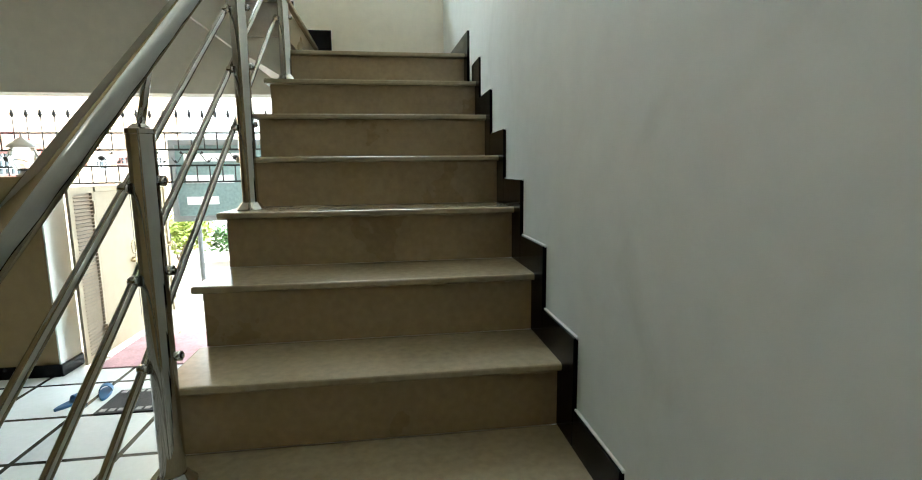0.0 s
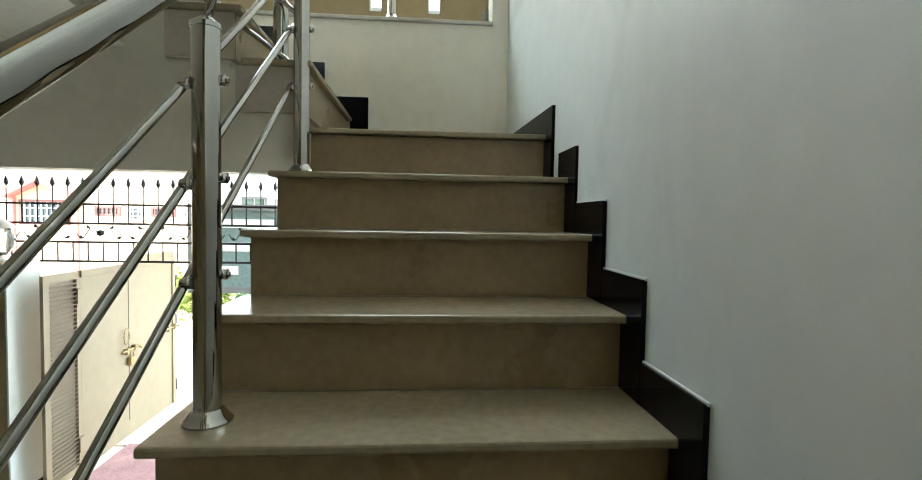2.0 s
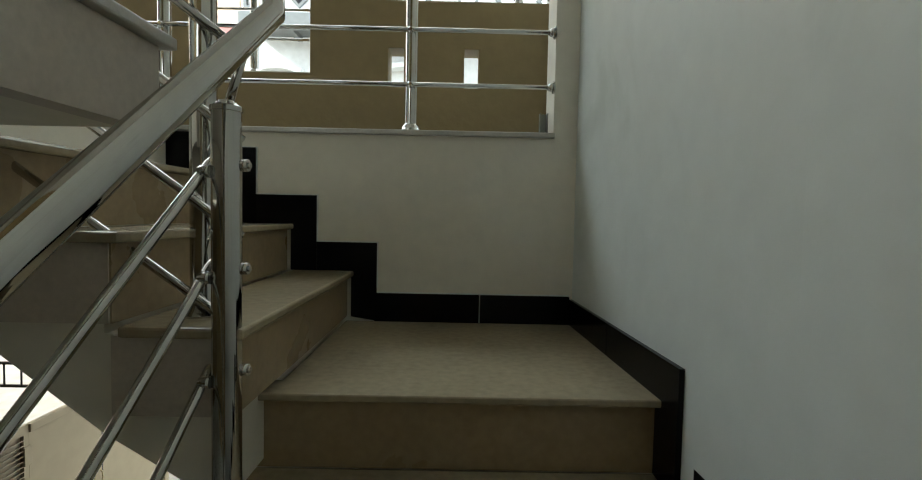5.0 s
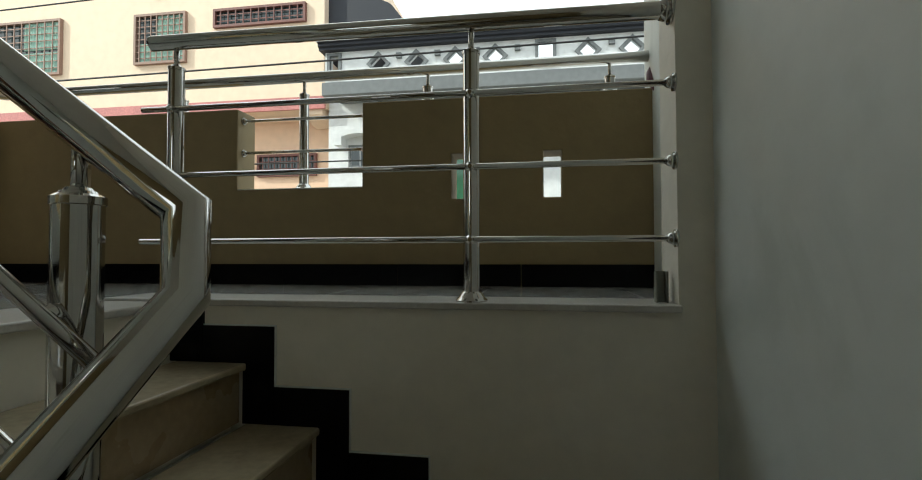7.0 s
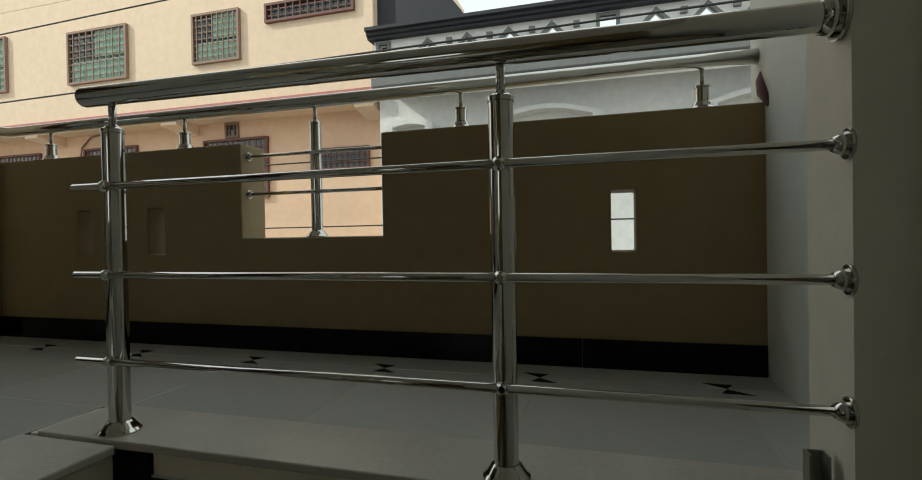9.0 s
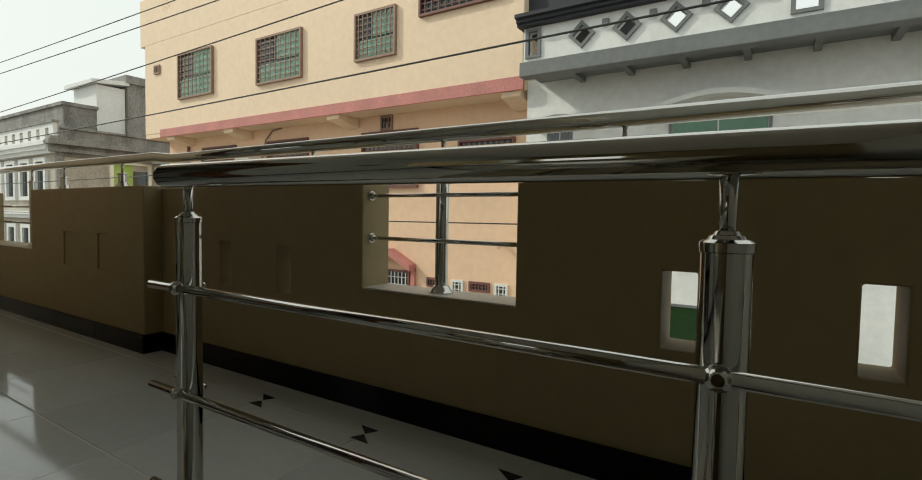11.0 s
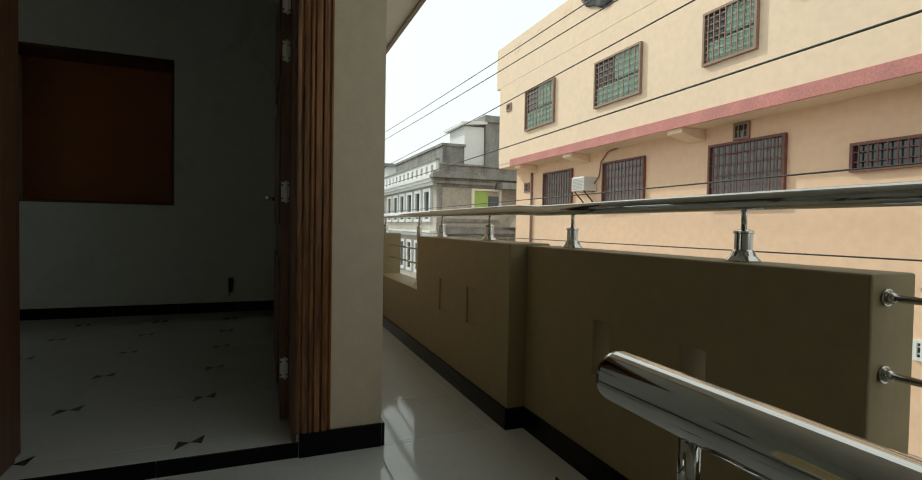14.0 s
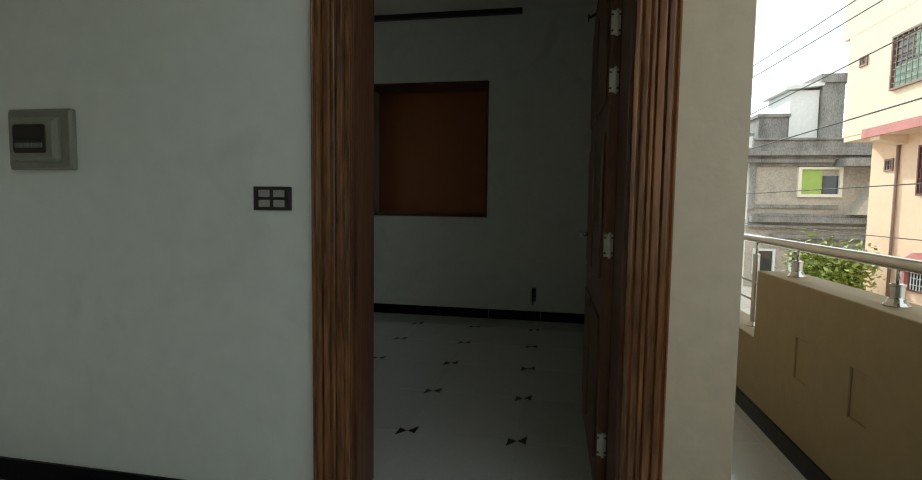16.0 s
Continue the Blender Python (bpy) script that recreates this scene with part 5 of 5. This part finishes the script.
def low_house(x0, y0, w, h, m, label):
    ho = thing("far_house", (x0, y0, GZ - 0.22), label, "house")
    bm = B()
    box(bm, x0, x0 + w, y0, y0 + 8, GZ - 0.22, h)
    part("wall", bm, m, ho)
    bm = B()
    box(bm, x0 - 0.3, x0 + w + 0.3, y0 - 0.4, y0 + 8, h, h + 0.3)
    part("roof", bm, M_CONC, ho)
    for i in range(int(w / 2.6)):
        bm = B()
        wall_with_holes(bm, "y", y0 - 0.08, y0 + 0.04, x0 + 0.8 + i * 2.6, x0 + 2.1 + i * 2.6, h - 2.4, h - 0.9, [(x0 + 0.9 + i * 2.6, x0 + 2.0 + i * 2.6, h - 2.3, h - 1.0)])
        wi = part("window", bm, M_BROWNFRAME, ho)
        bm = B()
        box(bm, x0 + 0.9 + i * 2.6, x0 + 2.0 + i * 2.6, y0 - 0.03, y0 - 0.01, h - 2.3, h - 1.0)
        part("pane", bm, M_GLASS, wi)


low_house(-64, 12, 14, 7.5, M_WHITEOUT, "distant pale house at the end of the street")
low_house(-60, 2, 9, 5.0, M_CONC, "distant grey cement house across the street end")


def tree(x, y, z, h, spread, seed, leaf, name="tree", label="small leafy street tree", n=1500, low=0.25):
    rnd = random.Random(seed)
    tr = thing(name, (x, y, z), label, "tree" if name == "tree" else "shrub")
    bm = B()
    tube(bm, (x, y, z), (x + 0.1, y, z + h * (low + 0.2)), 0.09 * h / 4, 10, 0.05 * h / 4)
    tips = []
    for i in range(9):
        a = i * 2.4
        p0 = Vector((x + 0.05, y, z + h * (low + 0.04 * (i % 5))))
        p1 = p0 + Vector((math.cos(a) * spread * 0.6, math.sin(a) * spread * 0.6, h * (0.25 + (0.45 - low) * rnd.random())))
        tube(bm, p0, p1, 0.03 * h / 4, 7, 0.012 * h / 4)
        tips.append(p1)
    part("trunk", bm, M_BARK, tr)
    bm = B()
    for i in range(n):
        c = rnd.choice(tips) + Vector((rnd.gauss(0, spread * 0.28), rnd.gauss(0, spread * 0.28), rnd.gauss(0, h * 0.11)))
        s = (0.05 + 0.05 * rnd.random()) * (h / 3) ** 0.5
        m = Matrix.Translation(c) @ Euler((rnd.uniform(-1, 1), rnd.uniform(-1, 1), rnd.uniform(0, 6.28))).to_matrix().to_4x4()
        q = [bm.verts.new(m @ Vector(p)) for p in ((0, -1.3 * s, 0), (0.55 * s, -0.1 * s, 0.12 * s), (0, 1.5 * s, 0), (-0.55 * s, -0.1 * s, 0.12 * s))]
        bm.faces.new(q)
    part("crown", bm, leaf, tr)


tree(-21.2, 10.0, GZ - 0.22, 3.25, 1.1, 3, M_SUNLEAF, n=3000)
tree(-4.15, 6.4, GZ - 0.22, 1.05, 0.5, 5, M_SUNLEAF, "shrub", "sunlit yellow-green shrub beyond the gate", 1600, 0.06)
tree(-3.3, 6.9, GZ - 0.22, 0.8, 0.5, 6, M_LEAFD, "shrub", "low green shrub beyond the gate", 1200, 0.06)


def billboard():
    x0, x1, y, z0, z1 = -3.1, -1.7, 4.0, -1.2, -0.28
    bd = thing("sign_board", (x0, y, GZ - 0.22), "weathered teal sign board on posts", "sign")
    bm = B()
    box(bm, x0, x1, y, y + 0.05, z0, z1)
    part("board", bm, M_TEAL, bd, bevel=0.01)
    bm = B()
    wall_with_holes(bm, "y", y - 0.03, y, x0 - 0.05, x1 + 0.05, z0 - 0.05, z1 + 0.05, [(x0 + 0.02, x1 - 0.02, z0 + 0.02, z1 - 0.02)])
    part("frame", bm, M_GREYOUT, bd)
    for i in range(3):
        bm = B()
        box(bm, x0 + 0.12, x0 + 0.9 - i * 0.2, y - 0.008, y - 0.002, z1 - 0.22 - i * 0.27, z1 - 0.12 - i * 0.27)
        part("lettering_bar", bm, M_WHITEOUT, bd)
    for x in (x0 + 0.2, x1 - 0.2):
        bm = B()
        tube(bm, (x, y + 0.09, GZ - 0.22), (x, y + 0.09, z1), 0.03, 10)
        part("post", bm, M_GREYOUT, bd)


billboard()


def cables():
    for y, za, zb, sag, r in ((8.0, 7.55, 6.4, 0.25, 0.016), (8.3, 8.3, 6.9, 0.3, 0.016), (7.8, 5.0, 6.35, 0.25, 0.016), (8.0, 4.15, 4.5, 0.2, 0.018), (8.0, 2.55, 2.55, 0.1, 0.014), (8.0, 1.38, 1.36, 0.1, 0.012)):
        bm = B()
        pts = []
        for i in range(25):
            u = i / 24
            pts.append((-52 + 70 * u, y, za + (zb - za) * u + sag - sag * 4 * u * (1 - u)))
        bend(bm, pts, r, 6)
        tagged(part("overhead_cable", bm, M_WIRE), "black overhead cable strung along the street", "cable", "cables over the street")


cables()


def utility_pole(x, y):
    po = thing("utility_pole", (x, y, GZ - 0.22), "plain concrete utility pole carrying the cables", "pole")
    bm = B()
    tube(bm, (x, y, GZ - 0.22), (x, y, 8.6), 0.16, 14, 0.11)
    part("shaft", bm, M_CONC, po)
    bm = B()
    box(bm, x - 0.05, x + 0.05, y - 0.6, y + 0.6, 7.9, 8.0)
    part("crossarm", bm, M_IRON, po)


utility_pole(-52, 8.0)
utility_pole(18, 8.0)

# ---------------------------------------------------------------- floor tiles, last


def shared_box(name, sx, sy, h, material, bevel=0.0015):
    bm = B()
    b = bevel
    lo = [bm.verts.new((x, y, 0)) for x, y in ((0, 0), (sx, 0), (sx, sy), (0, sy))]
    mid = [bm.verts.new((x, y, h - b)) for x, y in ((0, 0), (sx, 0), (sx, sy), (0, sy))]
    top = [bm.verts.new((x, y, h)) for x, y in ((b, b), (sx - b, b), (sx - b, sy - b), (b, sy - b))]
    for A, C in ((lo, mid), (mid, top)):
        for i in range(4):
            bm.faces.new((A[i], A[(i + 1) % 4], C[(i + 1) % 4], C[i]))
    bm.faces.new(top)
    me = bpy.data.meshes.new(name)
    bm.to_mesh(me)
    bm.free()
    me.materials.append(material)
    return me


def place(me, name, parent, x, y, z, rz=0.0):
    o = new(name, me)
    o.parent = parent
    o.matrix_parent_inverse = parent.matrix_world.inverted()
    o.location = (x, y, z)
    o.rotation_euler = (0, 0, rz)
    return o


def tiled(name, label, rects, x0, y0, s, zt, gap, tile_m, base_m, inlay, west=-20.0):
    """Square tiles over rectangles (xa, xb, ya, yb), cut at the edges, with their top at zt."""
    fl = thing(name, (rects[0][0], rects[0][2], zt), label, "floor", kind="structure")
    bm = B()
    for xa, xb, ya, yb in rects:
        box(bm, xa, xb, ya, yb, zt - 0.02, zt - 0.0015)
    part("bed", bm, base_m, fl)
    cache = {}
    for xa, xb, ya, yb in rects:
        for i in range(math.floor((xa - x0) / s), math.ceil((xb - x0) / s)):
            for j in range(math.floor((ya - y0) / s), math.ceil((yb - y0) / s)):
                a, b = max(xa, x0 + i * s + gap / 2), min(xb, x0 + (i + 1) * s - gap / 2)
                c, d = max(ya, y0 + j * s + gap / 2), min(yb, y0 + (j + 1) * s - gap / 2)
                if b - a < 0.02 or d - c < 0.02:
                    continue
                key = (round(b - a, 3), round(d - c, 3))
                if key not in cache:
                    cache[key] = shared_box("tile", b - a, d - c, 0.0095, tile_m)
                place(cache[key], "tile", fl, a, c, zt - 0.0095)
    if inlay:
        bm = B()
        for sx in (-1, 1):
            prism(bm, [(0.0, 0.002 * sx), (-0.062 * sx, 0.050 * sx), (0.024 * sx, 0.046 * sx)], "z", 0, 0.0016)
        bmesh.ops.recalc_face_normals(bm, faces=bm.faces)
        me = bpy.data.meshes.new("inlay")
        bm.to_mesh(me)
        bm.free()
        me.materials.append(M_DARKTILE)
        for xa, xb, ya, yb in rects:
            for i in range(math.floor((xa - x0) / s), math.ceil((xb - x0) / s) + 1):
                for j in range(math.floor((ya - y0) / s), math.ceil((yb - y0) / s) + 1):
                    x, y = x0 + i * s, y0 + j * s
                    if max(xa + 0.06, west) < x < xb - 0.06 and ya + 0.05 < y < yb - 0.05:
                        place(me, "inlay", fl, x, y, zt - 0.0008, 0.0)
    return fl


tiled("floor_upper", "glossy white floor tiles with small black bow-tie inlays",
      [(XD, -0.0, YW2 + 0.01, YP), (XD, XN - 3 * G2 - 0.3, YO, YW2 + 0.01), (XD, XL - 0.4, -4.6, YO), (-10.2, XD, YC, YJ)],
      -0.708, 1.594, 0.554, ZF, 0.0016, M_TILE, M_GROUT, True, -3.2)
tiled("floor_room", "glossy white room floor tiles with black bow-tie inlays",
      [(XB, XD - 0.0, -2.35, YC - 0.16)], -4.215, -0.275, 0.58, ZR, 0.0016, M_TILE, M_GROUT, True)
tiled("floor_porch", "white porch tiles divided by dark strips",
      [(-7.0, 0.0, -4.6, 2.1)], -2.4, -0.10, 0.51, GZ, 0.03, M_PTILE, M_DARKTILE, False)
bm = B()
box(bm, -7.2, 0.23, -4.8, 2.1, GZ - 0.22, GZ - 0.012)
structure("floor_base", bm, M_CONC, "concrete base of the porch", "floor")
